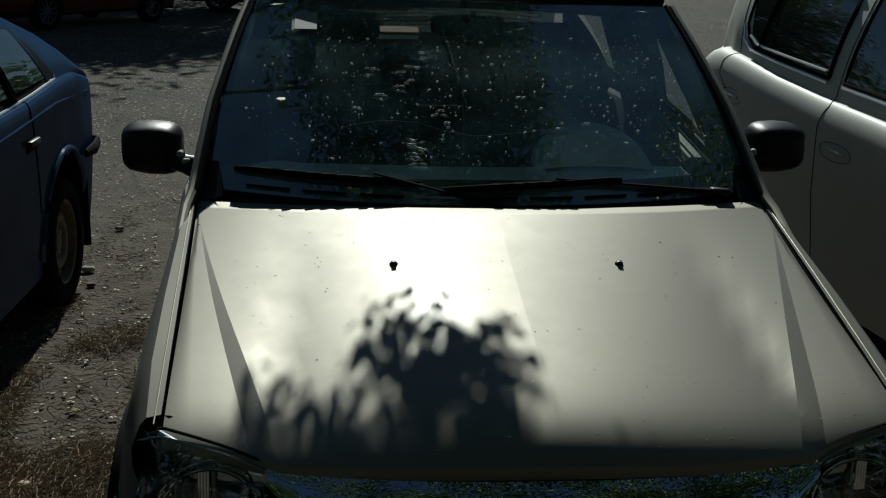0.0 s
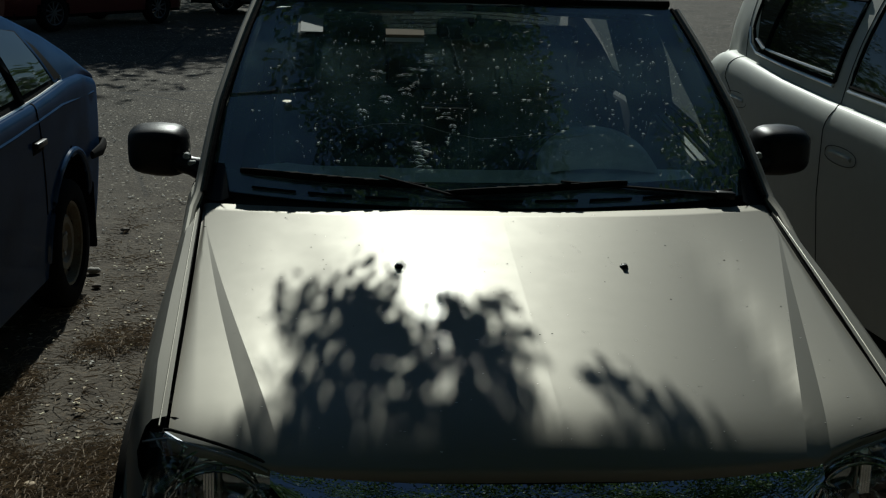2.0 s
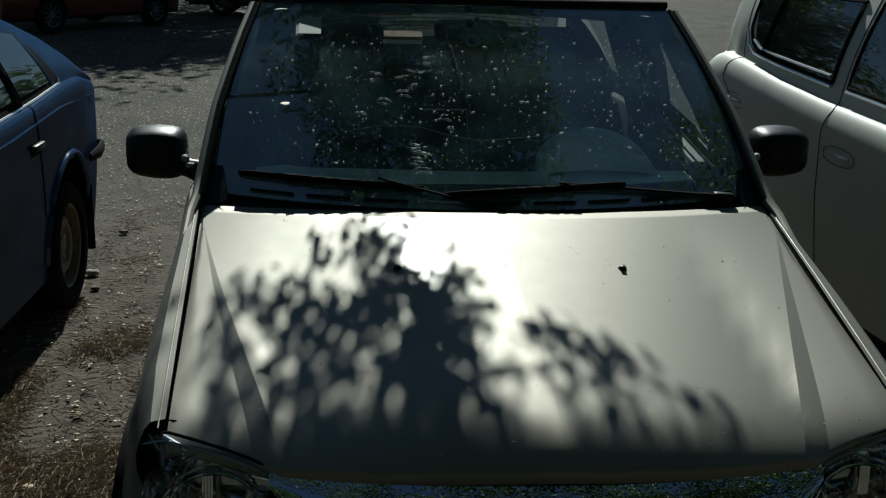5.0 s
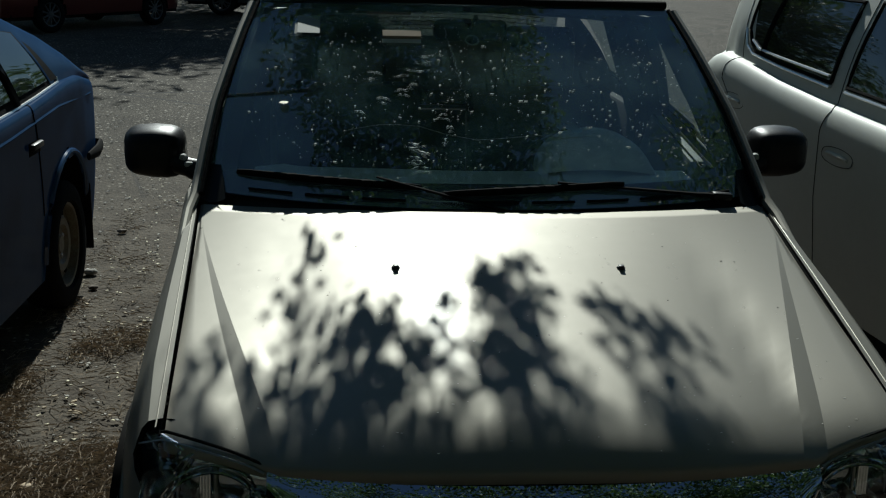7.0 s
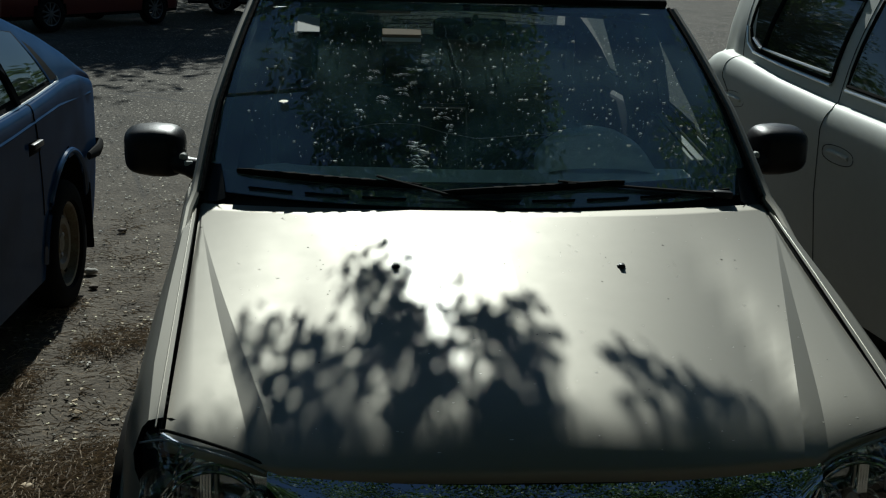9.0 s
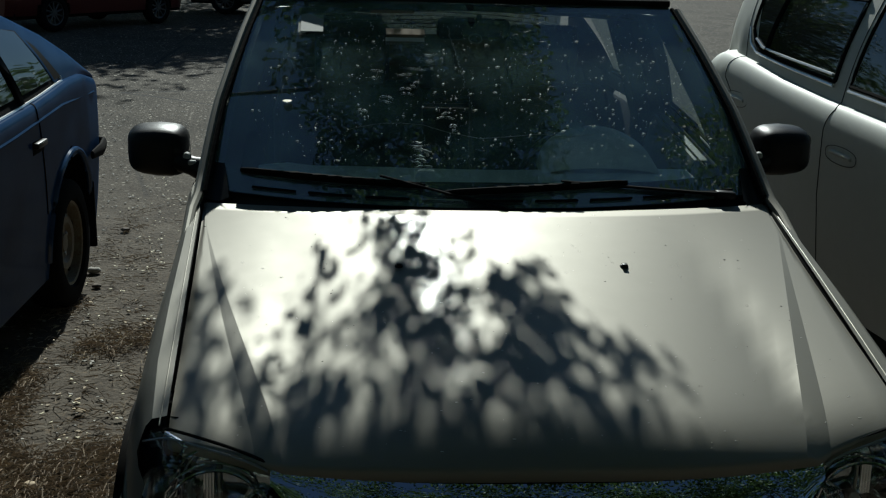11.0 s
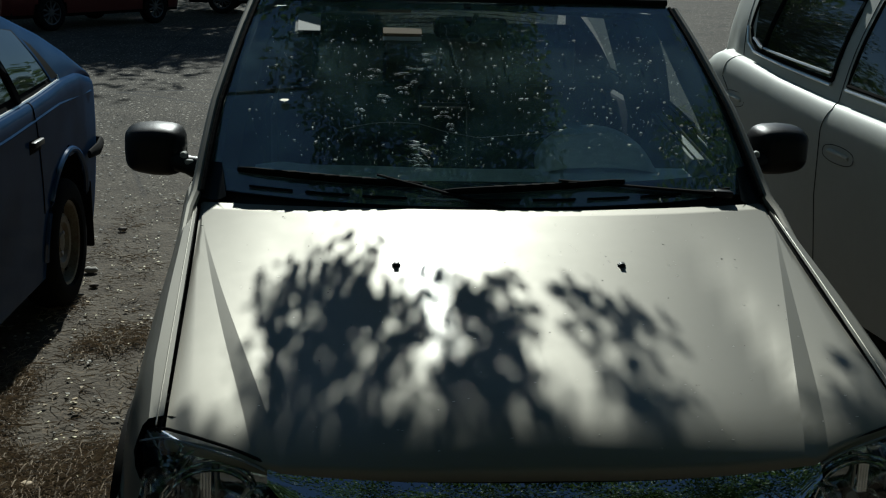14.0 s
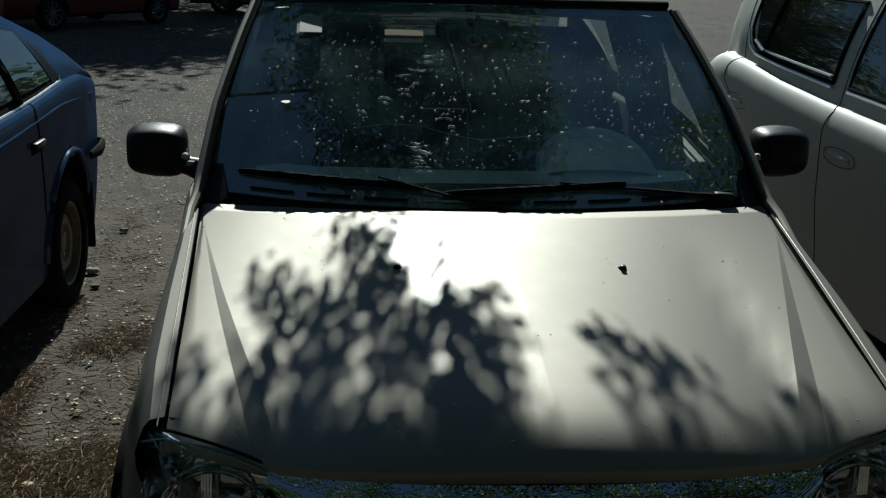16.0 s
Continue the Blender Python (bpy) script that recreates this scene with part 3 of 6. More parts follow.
    box(bm, (-0.72, 1.16, 0.26), (0.72, 1.19, 0.99))
    part("bulkhead", bm, M_UNDER, car)
    for s in (-1, 1):
        for wy in (0.80, 3.43):
            wheel(car, 0.745 * s, wy, 0.30, 0.18, s, M_RIM)
            arch_lip(car, M_BEIGE, LOGAN, s, wy, 0.32, 0.36, 0.012)
            wheel_well(car, s, 0.60, 0.835, wy, 0.32, 0.36)
        # bonnet gap, raised wing edge added for a sun glint, door seams
        bm = bmesh.new()
        tube(bm, [(s * (lerp(0.684, 0.733, k / 14) + 0.006), hood_point(lerp(0.684, 0.733, k / 14), k / 14).y, hood_point(lerp(0.684, 0.733, k / 14), k / 14).z - 0.004) for k in range(15)], 0.0022, 6)
        part("bonnet_gap", bm, M_RUBBER, car)
        bm = bmesh.new()
        tube(bm, [(s * (lerp(0.684, 0.733, k / 14) + 0.0135), lerp(0.345, 1.268, k / 14), curve_at(LOGAN["zs"], lerp(0.345, 1.268, k / 14)) - 0.002) for k in range(15)], 0.0017, 8)
        part("wing_edge", bm, M_BEIGE, car)
        for ys in (1.42, 2.40, 3.20):
            line_on(LOGAN, "door_seam", M_RUBBER, car, s, [(ys, 0.05), (ys, 1), (ys + 0.02, 2)], 0.003, 0.0)
        # side windows and pillars
        pane(LOGAN, "side_window", M_SIDEGLASS, car, s, [(1.48, 2.08), (2.37, 2.08), (2.37, 2.92), (1.95, 2.92)], 0.0).visible_shadow = False
        pane(LOGAN, "side_window", M_SIDEGLASS, car, s, [(2.43, 2.08), (3.18, 2.08), (3.05, 2.92), (2.43, 2.92)], 0.0).visible_shadow = False
        line_on(LOGAN, "window_seal", M_RUBBER, car, s, [(1.40, 2.06), (3.2, 2.06)], 0.009)
        bm = bmesh.new()
        P = [Vector((s * pillar_x(k), lerp(1.285, 1.955, k), lerp(1.045, 1.486, k) + 0.006 * math.sin(math.pi * k))) for k in (i / 12 for i in range(13))]
        foot = [Vector((s * 0.752, 1.00, 0.946)), Vector((s * 0.756, 1.12, 0.978)), Vector((s * 0.755, 1.22, 1.016))]
        tube(bm, foot + [p + Vector((0.017 * s, 0.004, -0.004)) for p in P], [0.006, 0.010, 0.013] + [0.0145] * 13, 10)
        part("windscreen_pillar", bm, M_BEIGE, car)
        bm = bmesh.new()
        tube(bm, [p + Vector((-0.001 * s, -0.004, 0.004)) for p in P], 0.0075, 6)
        part("windscreen_seal", bm, M_RUBBER, car)
        bm = bmesh.new()
        tube(bm, [p + Vector((0.020 * s, 0.034, -0.020)) for p in P], 0.012, 6)
        part("door_frame", bm, M_RUBBER, car)
        # dark trim on the inner face of the pillar
        bm = bmesh.new()
        outer = [p + Vector((-0.006 * s, 0.012, -0.006)) for p in P]
        inner = [p + Vector((-s * curve_at([(0, 0.072), (0.5, 0.076), (0.8, 0.066), (1, 0.055)], i / 12), 0.10, 0.006)) for i, p in enumerate(P)]
        grid(bm, lambda u, v: outer[round(v * 12)].lerp(inner[round(v * 12)], u) + Vector((0, 0, 0.010 * math.sin(math.pi * u))), 4, 12)
        part("pillar_cover", bm, M_SEAT, car)
        # dark wind deflector along the door window
        bm = bmesh.new()
        D = [Vector((s * (pillar_x(lerp(0.22, 1.0, k)) + 0.022), lerp(1.45, 2.02, k), lerp(1.130, 1.470, k))) for k in (i / 8 for i in range(9))]
        up = [bm.verts.new(p) for p in D]
        dn = [bm.verts.new(p + Vector((0.016 * s, 0.060, -0.024))) for p in D]
        up2 = [bm.verts.new(p + Vector((-0.003 * s, 0.004, -0.003))) for p in D]
        for a, b in ((up, dn), (dn, up2)):
            for i in range(8):
                bm.faces.new((a[i], a[i + 1], b[i + 1], b[i]))
        part("wind_deflector", bm, M_PLASTIC, car, "smoked black wind deflector")
        # black corner panel between bonnet, pillar and cowl
        bm = bmesh.new()
        grid(bm, lambda u, v, s=s: (s * (lerp(lerp(0.668, 0.738, u), lerp(0.690, 0.722, u), v)), lerp(lerp(1.262, 1.280, u), lerp(1.38, 1.39, u), v), lerp(1.040, 1.104, v) - 0.012 * math.sin(math.pi * u) * (1 - v)), 6, 6)
        part("cowl_corner", bm, M_PLASTIC, car)
    return car


beige_car = build_beige_car()


def screen_point(u, v, off=0.0):
    """The windscreen: u -1..1 across, v 0..1 upwards."""
    a = abs(u)
    x = u * (pillar_x(v) - 0.008)
    y = lerp(1.205, 1.900, v) + (0.115 - 0.055 * v) * a ** 2.2
    z = lerp(1.030, 1.500, v) + (0.020 - 0.022 * v) * a ** 2.2 + 0.014 * math.sin(math.pi * v)
    return Vector((x, y - 0.54 * off, z + 0.84 * off))


def build_windscreen(car):
    bm = bmesh.new()
    grid(bm, lambda u, v: screen_point(2 * u - 1, v), 32, 20)
    ws = part("windscreen", bm, M_GLASS, car, "dusty windscreen with dried specks", sharp=60)
    ws.visible_shadow = False
    # printed black border behind the glass
    bm = bmesh.new()
    us = [-1, -0.965, -0.9] + [-0.8 + 0.1 * i for i in range(17)] + [0.9, 0.965, 1]
    rows = []
    vs = [0, 0.045, 0.095, 0.16, 0.3, 0.5, 0.7, 0.9, 0.955, 1]
    for v in vs:
        rows.append([bm.verts.new(screen_point(u, v, -0.004)) for u in us])
    for j in range(len(vs) - 1):
        for i in range(len(us) - 1):
            u, v = (us[i] + us[i + 1]) / 2, (vs[j] + vs[j + 1]) / 2
            if abs(u) > 0.965 or v < 0.095 or v > 0.955:
                bm.faces.new((rows[j][i], rows[j][i + 1], rows[j + 1][i + 1], rows[j + 1][i]))
    part("screen_border", bm, M_FRIT, car)
    # roof's leading edge
    bm = bmesh.new()
    tube(bm, [screen_point((-1 + i / 10) * 1.0, 1.012, 0.004) for i in range(21)], 0.012, 8)
    part("roof_edge", bm, M_RUBBER, car)
    # cowl with louvres
    bm = bmesh.new()
    grid(bm, lambda u, v: Vector(((2 * u - 1) * lerp(0.70, 0.69, v), lerp(hood_point((2 * u - 1) * 0.70, 1).y + 0.004, screen_point(2 * u - 1, 0).y + 0.01, v), lerp(1.000, screen_point(2 * u - 1, 0).z - 0.004, v) - 0.012 * math.sin(math.pi * v))), 28, 5)
    part("cowl", bm, M_PLASTIC, car, "black plastic cowl below the windscreen")
    for i in range(9):
        u = -0.85 + 0.2 * i
        if abs(u) > 0.9:
            continue
        bm = bmesh.new()
        tube(bm, [screen_point(u + 0.022 * k, 0.024, 0.004) for k in range(8)], 0.0045, 6, flat=0.7)
        part("cowl_clip", bm, M_CHROME if i == 3 else M_RUBBER, car)


build_windscreen(beige_car)


def build_wipers(car):
    def wiper(piv, elbow, tip0, tip1):
        arm = new("wiper")
        arm.parent = car
        bm = bmesh.new()
        a, b = screen_point(*piv, 0.010), screen_point(*elbow, 0.018)
        tube(bm, [a, lerp(a, b, 0.12), lerp(a, b, 0.14), b], [0.012, 0.011, 0.008, 0.0055], 8, flat=0.6)
        part("wiper_arm", bm, M_RUBBER, arm)
        bm = bmesh.new()
        box(bm, (-0.030, -0.013, -0.010), (0.024, 0.013, 0.010), 0.006, 2, Matrix.Translation(a) @ (b - a).to_track_quat("X", "Z").to_matrix().to_4x4())
        part("wiper_cap", bm, M_PLASTIC, arm)
        bm = bmesh.new()
        tube(bm, [screen_point(lerp(tip0[0], tip1[0], k / 14), lerp(tip0[1], tip1[1], k / 14), 0.010 + 0.005 * math.sin(math.pi * k / 14)) for k in range(15)], [0.003] + [0.006] * 13 + [0.003], 6)
        part("blade_bridge", bm, M_RUBBER, arm)
        bm = bmesh.new()
        tube(bm, [screen_point(lerp(tip0[0], tip1[0], k / 14), lerp(tip0[1], tip1[1], k / 14), 0.004) for k in range(15)], 0.0045, 6, flat=1.4)
        part("blade_rubber", bm, M_RUBBER, arm)
        for k in (0.3, 0.42, 0.5, 0.58, 0.7):
            bm = bmesh.new()
            p = screen_point(lerp(tip0[0], tip1[0], k), lerp(tip0[1], tip1[1], k), 0.014)
            box(bm, (p.x - 0.012, p.y - 0.008, p.z - 0.006), (p.x + 0.012, p.y + 0.008, p.z + 0.006), 0.003)
            part("blade_clip", bm, M_RUBBER, arm)

    wiper((0.275, -0.085), (-0.40, 0.095), (-0.90, 0.085), (-0.24, 0.075))
    wiper((0.86, 0.0), (0.25, 0.085), (-0.17, 0.050), (0.50, 0.085))


build_wipers(beige_car)


def build_front(car):
    # bright bar over the grille
    bm = bmesh.new()

    def bar(u, v):
        x = (2 * u - 1) * (LX + 0.008)
        yf, zf = hood_front(min(LX, max(-LX, x)))
        tall = 0.35 + 0.65 * min(1, (LX + 0.008 - abs(x)) / 0.05)
        return Vector((x, yf + 0.008 - tall * (0.050 * v + 0.0012 * math.sin(math.pi * v)), zf - 0.012 - tall * (0.058 * v - 0.0014 * math.sin(math.pi * v))))
    grid(bm, bar, 40, 10)
    part("grille_bar", bm, M_BAR, car, "polished chrome bar over the grille")
    for k in range(5):
        bm = bmesh.new()
        tube(bm, [(x, hood_front(x)[0] + 0.03, hood_front(x)[1] - 0.12 - 0.028 * k) for x in (-0.44 + 0.055 * i for i in range(17))], 0.006, 6)
        part("grille_slat", bm, M_PLASTIC, car)
    # bumper
    bm = bmesh.new()

    def bumper(u, v):
        a = lerp(-1, 1, u)
        x = 0.82 * math.copysign(1 - (1 - abs(a)) ** 1.25, a)
        y = 0.04 + 0.36 * abs(a) ** 5 + 0.07 * abs(a) ** 2
        prof = [(0.05, 0.20), (0.015, 0.30), (0, 0.42), (0.01, 0.52), (0.05, 0.575), (0.10, 0.59)]
        k = v * 5
        i = min(4, int(k))
        return Vector((x, y + lerp(prof[i][0], prof[i + 1][0], k - i), lerp(prof[i][1], prof[i + 1][1], k - i)))
    grid(bm, bumper, 40, 10)
    part("bumper", bm, M_BEIGE, car)
    bm = bmesh.new()
    box(bm, (-0.5, 0.37, 0.55), (0.5, 0.40, 0.78))
    part("radiator", bm, M_UNDER, car)
    bm = bmesh.new()
    tube(bm, [(x, hood_front(x)[0] + 0.02, hood_front(x)[1] - 0.014) for x in (-0.48 + 0.04 * i for i in range(25))], 0.004, 6)
    part("bonnet_seal", bm, M_RUBBER, car)
    # headlamps
    for s in (-1, 1):
        lamp = new("headlamp")
        lamp.parent = car

        def shell(u, v, inset=0.0, s=s):
            x = lerp(LX + 0.008, 0.738, u)
            yt, zt = hood_front(min(x, 0.684))
            if x > 0.684:
                yt += (x - 0.684) * 0.75
                zt -= (x - 0.684) * 0.5
            bow = math.sin(math.pi * (0.08 + 0.84 * v))
            low = 0.19 - 0.05 * (1 - u)
            return Vector((s * x, yt + 0.016 - 0.050 * bow * (0.75 + 0.25 * math.sin(math.pi * u)) - 0.02 * v + inset, zt - 0.014 - low * v))
        bm = bmesh.new()
        grid(bm, shell, 16, 12)
        ob = part("lens", bm, M_LENS, lamp, "clear headlamp cover", sharp=60)
        ob.visible_shadow = False
        bm = bmesh.new()
        grid(bm, lambda u, v: shell(u, v, 0.085 - 0.03 * (1 - v)), 16, 12)
        part("lamp_back", bm, M_LAMPBACK, lamp)
        bm = bmesh.new()
        tube(bm, [shell(0.9 * k / 12, 0) for k in range(13)], 0.003, 6)
        part("lamp_frame", bm, M_RUBBER, lamp)
        # thin alloy line drawn as the highlight on the lens's top rim
        bm = bmesh.new()
        tube(bm, [shell(0.02 + 0.96 * k / 14, 0.07, -0.001) for k in range(15)], 0.0022, 6)
        part("lens_rim_glint", bm, M_ALLOY, lamp)
        c = shell(0.42, 0.86, 0.085)
        bm = bmesh.new()
        lathe(bm, [(0.082, -0.055), (0.078, -0.02), (0.066, 0.015), (0.045, 0.040), (0.02, 0.052), (0.001, 0.054)], 28, Matrix.Translation(c) @ Matrix.Rotation(radians(90), 4, "Z"))
        part("reflector", bm, M_CHROME, lamp, "bright round reflector")
        bm = bmesh.new()
        lathe(bm, [(0.001, -0.035), (0.011, -0.030), (0.012, 0.05)], 14, Matrix.Translation(c) @ Matrix.Rotation(radians(90), 4, "Z"))
        part("bulb", bm, M_STEEL, lamp)
        for r, dy in ((0.086, -0.055), (0.095, -0.045)):
            bm = bmesh.new()
            tube(bm, [c + Vector((r * math.cos(a), dy, r * math.sin(a))) for a in (2 * math.pi * k / 32 for k in range(33))], 0.0028, 6, caps=False)
            part("reflector_ring", bm, M_CHROME, lamp)
        for k in range(14):
            a = radians(-60 + 300 * k / 13)
            bm = bmesh.new()
            tube(bm, [c + Vector((r * math.cos(a), dy, r * math.sin(a))) for r, dy in ((0.030, 0.036), (0.050, 0.024), (0.068, 0.002), (0.076, -0.030))], 0.0022, 5)
            part("reflector_flute", bm, M_CHROME, lamp)
        for du, r in ((0.82, 0.042), (0.12, 0.030)):
            q = shell(du, 0.62 if du > 0.5 else 0.7, 0.07)
            bm = bmesh.new()
            lathe(bm, [(r, -0.03), (r * 0.96, -0.015), (r * 0.88, 0.0), (r * 0.75, 0.014), (r * 0.55, 0.025), (r * 0.3, 0.032), (0.001, 0.034)], 32, Matrix.Translation(q) @ Matrix.Rotation(radians(90), 4, "Z"))
            part("side_reflector", bm, M_CHROME, lamp)
        bm = bmesh.new()
        for k in range(3):
            tube(bm, [shell(lerp(0.05, 0.95, j / 8), 0.12 + 0.06 * k, 0.04 + 0.012 * k) for j in range(9)], 0.005, 6)
        part("lamp_bezel", bm, M_ALLOY, lamp)

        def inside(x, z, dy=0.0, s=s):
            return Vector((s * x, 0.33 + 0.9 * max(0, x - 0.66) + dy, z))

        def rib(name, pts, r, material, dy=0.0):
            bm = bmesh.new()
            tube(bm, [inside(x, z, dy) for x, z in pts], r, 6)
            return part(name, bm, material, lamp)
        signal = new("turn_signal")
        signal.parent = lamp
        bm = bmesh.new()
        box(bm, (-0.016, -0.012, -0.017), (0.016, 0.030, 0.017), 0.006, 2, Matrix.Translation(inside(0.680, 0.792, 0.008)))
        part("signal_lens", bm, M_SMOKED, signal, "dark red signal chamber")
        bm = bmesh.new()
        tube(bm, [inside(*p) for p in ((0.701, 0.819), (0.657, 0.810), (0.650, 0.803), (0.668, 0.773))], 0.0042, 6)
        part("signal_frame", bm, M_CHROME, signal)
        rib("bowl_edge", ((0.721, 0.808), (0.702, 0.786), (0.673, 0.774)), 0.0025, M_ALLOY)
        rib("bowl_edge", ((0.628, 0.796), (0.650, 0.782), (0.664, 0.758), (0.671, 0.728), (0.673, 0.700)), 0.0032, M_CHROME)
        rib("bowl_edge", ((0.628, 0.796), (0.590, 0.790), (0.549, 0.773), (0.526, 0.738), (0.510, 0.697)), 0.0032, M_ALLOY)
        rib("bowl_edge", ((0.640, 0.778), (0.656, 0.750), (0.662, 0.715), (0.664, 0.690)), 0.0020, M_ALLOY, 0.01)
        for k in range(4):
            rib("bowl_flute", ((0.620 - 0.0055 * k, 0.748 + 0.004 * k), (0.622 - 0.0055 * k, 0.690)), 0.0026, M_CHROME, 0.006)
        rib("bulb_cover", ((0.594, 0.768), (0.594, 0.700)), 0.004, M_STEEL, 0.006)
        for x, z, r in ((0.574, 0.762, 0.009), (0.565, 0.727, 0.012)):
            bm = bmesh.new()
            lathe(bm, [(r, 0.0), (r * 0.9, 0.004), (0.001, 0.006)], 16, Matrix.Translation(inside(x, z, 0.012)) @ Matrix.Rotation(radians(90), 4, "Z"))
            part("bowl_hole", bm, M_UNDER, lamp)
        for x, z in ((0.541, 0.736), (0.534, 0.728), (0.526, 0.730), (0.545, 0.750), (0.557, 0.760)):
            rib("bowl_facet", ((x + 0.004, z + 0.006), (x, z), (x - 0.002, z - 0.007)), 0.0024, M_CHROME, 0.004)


build_front(beige_car)


def build_mirrors(car):
    for s in (-1, 1):
        mr = new("wing_mirror")
        mr.parent = car
        bm = bmesh.new()
        cx, cz = 0.905 * s, 1.088 if s < 0 else 1.108
        n = 24

        def ring(k, sc, dy):
            out = []
            for i in range(n):
                a = 2 * math.pi * i / n
                ca, sa = math.cos(a), math.sin(a)
                px = 0.086 * sc * math.copysign(abs(ca) ** 0.50, ca)
                pz = 0.074 * sc * math.copysign(abs(sa) ** 0.50, sa)
                if px * s > 0:
                    pz *= 1 - 0.12 * (px * s / 0.086)
                out.append(bm.verts.new((cx + px - 0.012 * s * (1 - sc), 1.655 + dy, cz + pz + 0.004 * px * s / 0.086)))
            return out
        rs = [ring(0, 0.45, -0.088), ring(1, 0.74, -0.078), ring(2, 0.90, -0.055), ring(3, 0.98, -0.015), ring(4, 1.0, 0.02), ring(5, 0.95, 0.028)]
        for a, b in zip(rs, rs[1:]):
            for i in range(n):
                bm.faces.new((a[i], a[(i + 1) % n], b[(i + 1) % n], b[i]))
        bm.faces.new(rs[0])
        part("mirror_housing", bm, M_PLASTIC, mr, "black plastic housing", sharp=50)
        bm = bmesh.new()
        bm.faces.new([bm.verts.new((cx + 0.078 * math.copysign(abs(math.cos(a)) ** 0.62, math.cos(a)), 1.679, cz + 0.066 * math.copysign(abs(math.sin(a)) ** 0.62, math.sin(a)))) for a in (2 * math.pi * i / n for i in range(n))])
        part("mirror_glass", bm, M_CHROME, mr)
        bm = bmesh.new()
        tube(bm, [(cx - 0.055 * s, 1.60, cz - 0.022), (cx - 0.10 * s, 1.585, cz - 0.034), (cx - 0.145 * s, 1.57, cz - 0.045)], [0.030, 0.027, 0.036], 12)
        part("mirror_arm", bm, M_PLASTIC, mr)
        bm = bmesh.new()
        lathe(bm, [(0.012, -0.008), (0.010, 0.004), (0.001, 0.007)], 12, Matrix.Translation((cx - 0.088 * s, 1.575, cz - 0.006)) @ Matrix.Rotation(radians(-100), 4, "Z"))
        part("mirror_cable_boot", bm, M_TRIM, mr, "pale plastic joint")
        bm = bmesh.new()
        box(bm, (cx - 0.105 * s - 0.012, 1.555, cz - 0.028), (cx - 0.105 * s + 0.012, 1.575, cz - 0.014), 0.004)
        part("mirror_clip", bm, M_TRIM, mr)


build_mirrors(beige_car)


def build_interior(car):
    # dashboard top with vent
    bm = bmesh.new()
    grid(bm, lambda u, v: Vector(((2 * u - 1) * 0.625, lerp(1.245, 1.66, v) + 0.17 * abs(2 * u - 1) ** 2.2 * (1 - v), 1.030 + 0.016 * v - 0.35 * max(0, v - 0.93) + 0.003 * math.sin(9 * u) + 0.010 * math.exp(-((u - 0.06) / 0.04) ** 2) * v)), 30, 14)
    part("dashboard", bm, M_DASH, car, "grey green dashboard")
    bm = bmesh.new()
    box(bm, (-0.66, 1.62, 0.55), (0.66, 1.655, 1.012), 0.02)
    part("dashboard_front", bm, M_SEAT, car)
    for k in range(3):
        bm = bmesh.new()
        tube(bm, [(0.04 + 0.26 * math.cos(a), 1.40 + 0.018 * (k - 1) + 0.0 * a, 1.043 + 0.002 * k) for a in (math.pi * (1 - i / 12) for i in range(13))], 0.0035, 6)
        part("vent_slat", bm, M_PLASTIC, car)
    # instrument hood
    bm = bmesh.new()

    def hump(u, v):
        a = math.pi * u
        r = 1 - 0.55 * (v ** 3)
        return Vector((0.362 + 0.178 * math.cos(a) * (1 - 0.08 * v), 1.58 + 0.18 * v, 1.030 + (0.124 * math.sin(a) ** 0.85) * math.sin(math.pi / 2 * min(1, 0.15 + v * 1.3))))
    grid(bm, hump, 24, 10)
    part("instrument_hood", bm, M_DASH, car, "rounded grey instrument hood")
    # steering wheel
    sw = new("steering_wheel")
    sw.parent = car
    bm = bmesh.new()
    m = Matrix.Translation((0.36, 1.93, 0.96)) @ Matrix.Rotation(radians(-62), 4, "X")
    ring = [m @ Vector((0.185 * math.cos(a), 0.185 * math.sin(a), 0)) for a in (2 * math.pi * i / 28 for i in range(29))]
    tube(bm, ring, 0.015, 8, caps=False)
    part("wheel_ring", bm, M_PLASTIC, sw)
    bm = bmesh.new()
    box(bm, (-0.09, -0.07, -0.03), (0.09, 0.06, 0.02), 0.025, 2, m)
    part("hub", bm, M_PLASTIC, sw)
    for a in (0, 180, 270):
        bm = bmesh.new()
        box(bm, (0.06, -0.016, -0.012), (0.18, 0.016, 0.004), 0.005, 1, m @ Matrix.Rotation(radians(a), 4, "Z"))
        part("spoke", bm, M_PLASTIC, sw)
    # seats
    for sx in (-0.36, 0.36):
        seat = new("front_seat")
        seat.parent = car
        bm = bmesh.new()
        box(bm, (sx - 0.25, 2.02, 0.42), (sx + 0.25, 2.55, 0.60), 0.06, 3)
        part("cushion", bm, M_SEAT, seat)
        bm = bmesh.new()
        box(bm, (sx - 0.27, 2.50, 0.52), (sx + 0.27, 2.64, 1.18), 0.06, 3, Matrix.Translation((0, 2.57, 0.5)) @ Matrix.Rotation(radians(-14), 4, "X") @ Matrix.Translation((0, -2.57, -0.5)))
        part("backrest", bm, M_SEAT, seat)
        bm = bmesh.new()
        box(bm, (sx - 0.14, 2.68, 1.14), (sx + 0.14, 2.77, 1.38), 0.04, 3)
        part("headrest", bm, M_SEAT, seat)
    bench = new("rear_seat")
    bench.parent = car
    bm = bmesh.new()
    box(bm, (-0.66, 2.95, 0.40), (0.66, 3.4, 0.62), 0.06, 3)
    part("cushion", bm, M_SEAT, bench)
    bm = bmesh.new()
    box(bm, (-0.66, 3.30, 0.55), (0.66, 3.45, 0.98), 0.06, 3)
    part("backrest", bm, M_SEAT, bench)
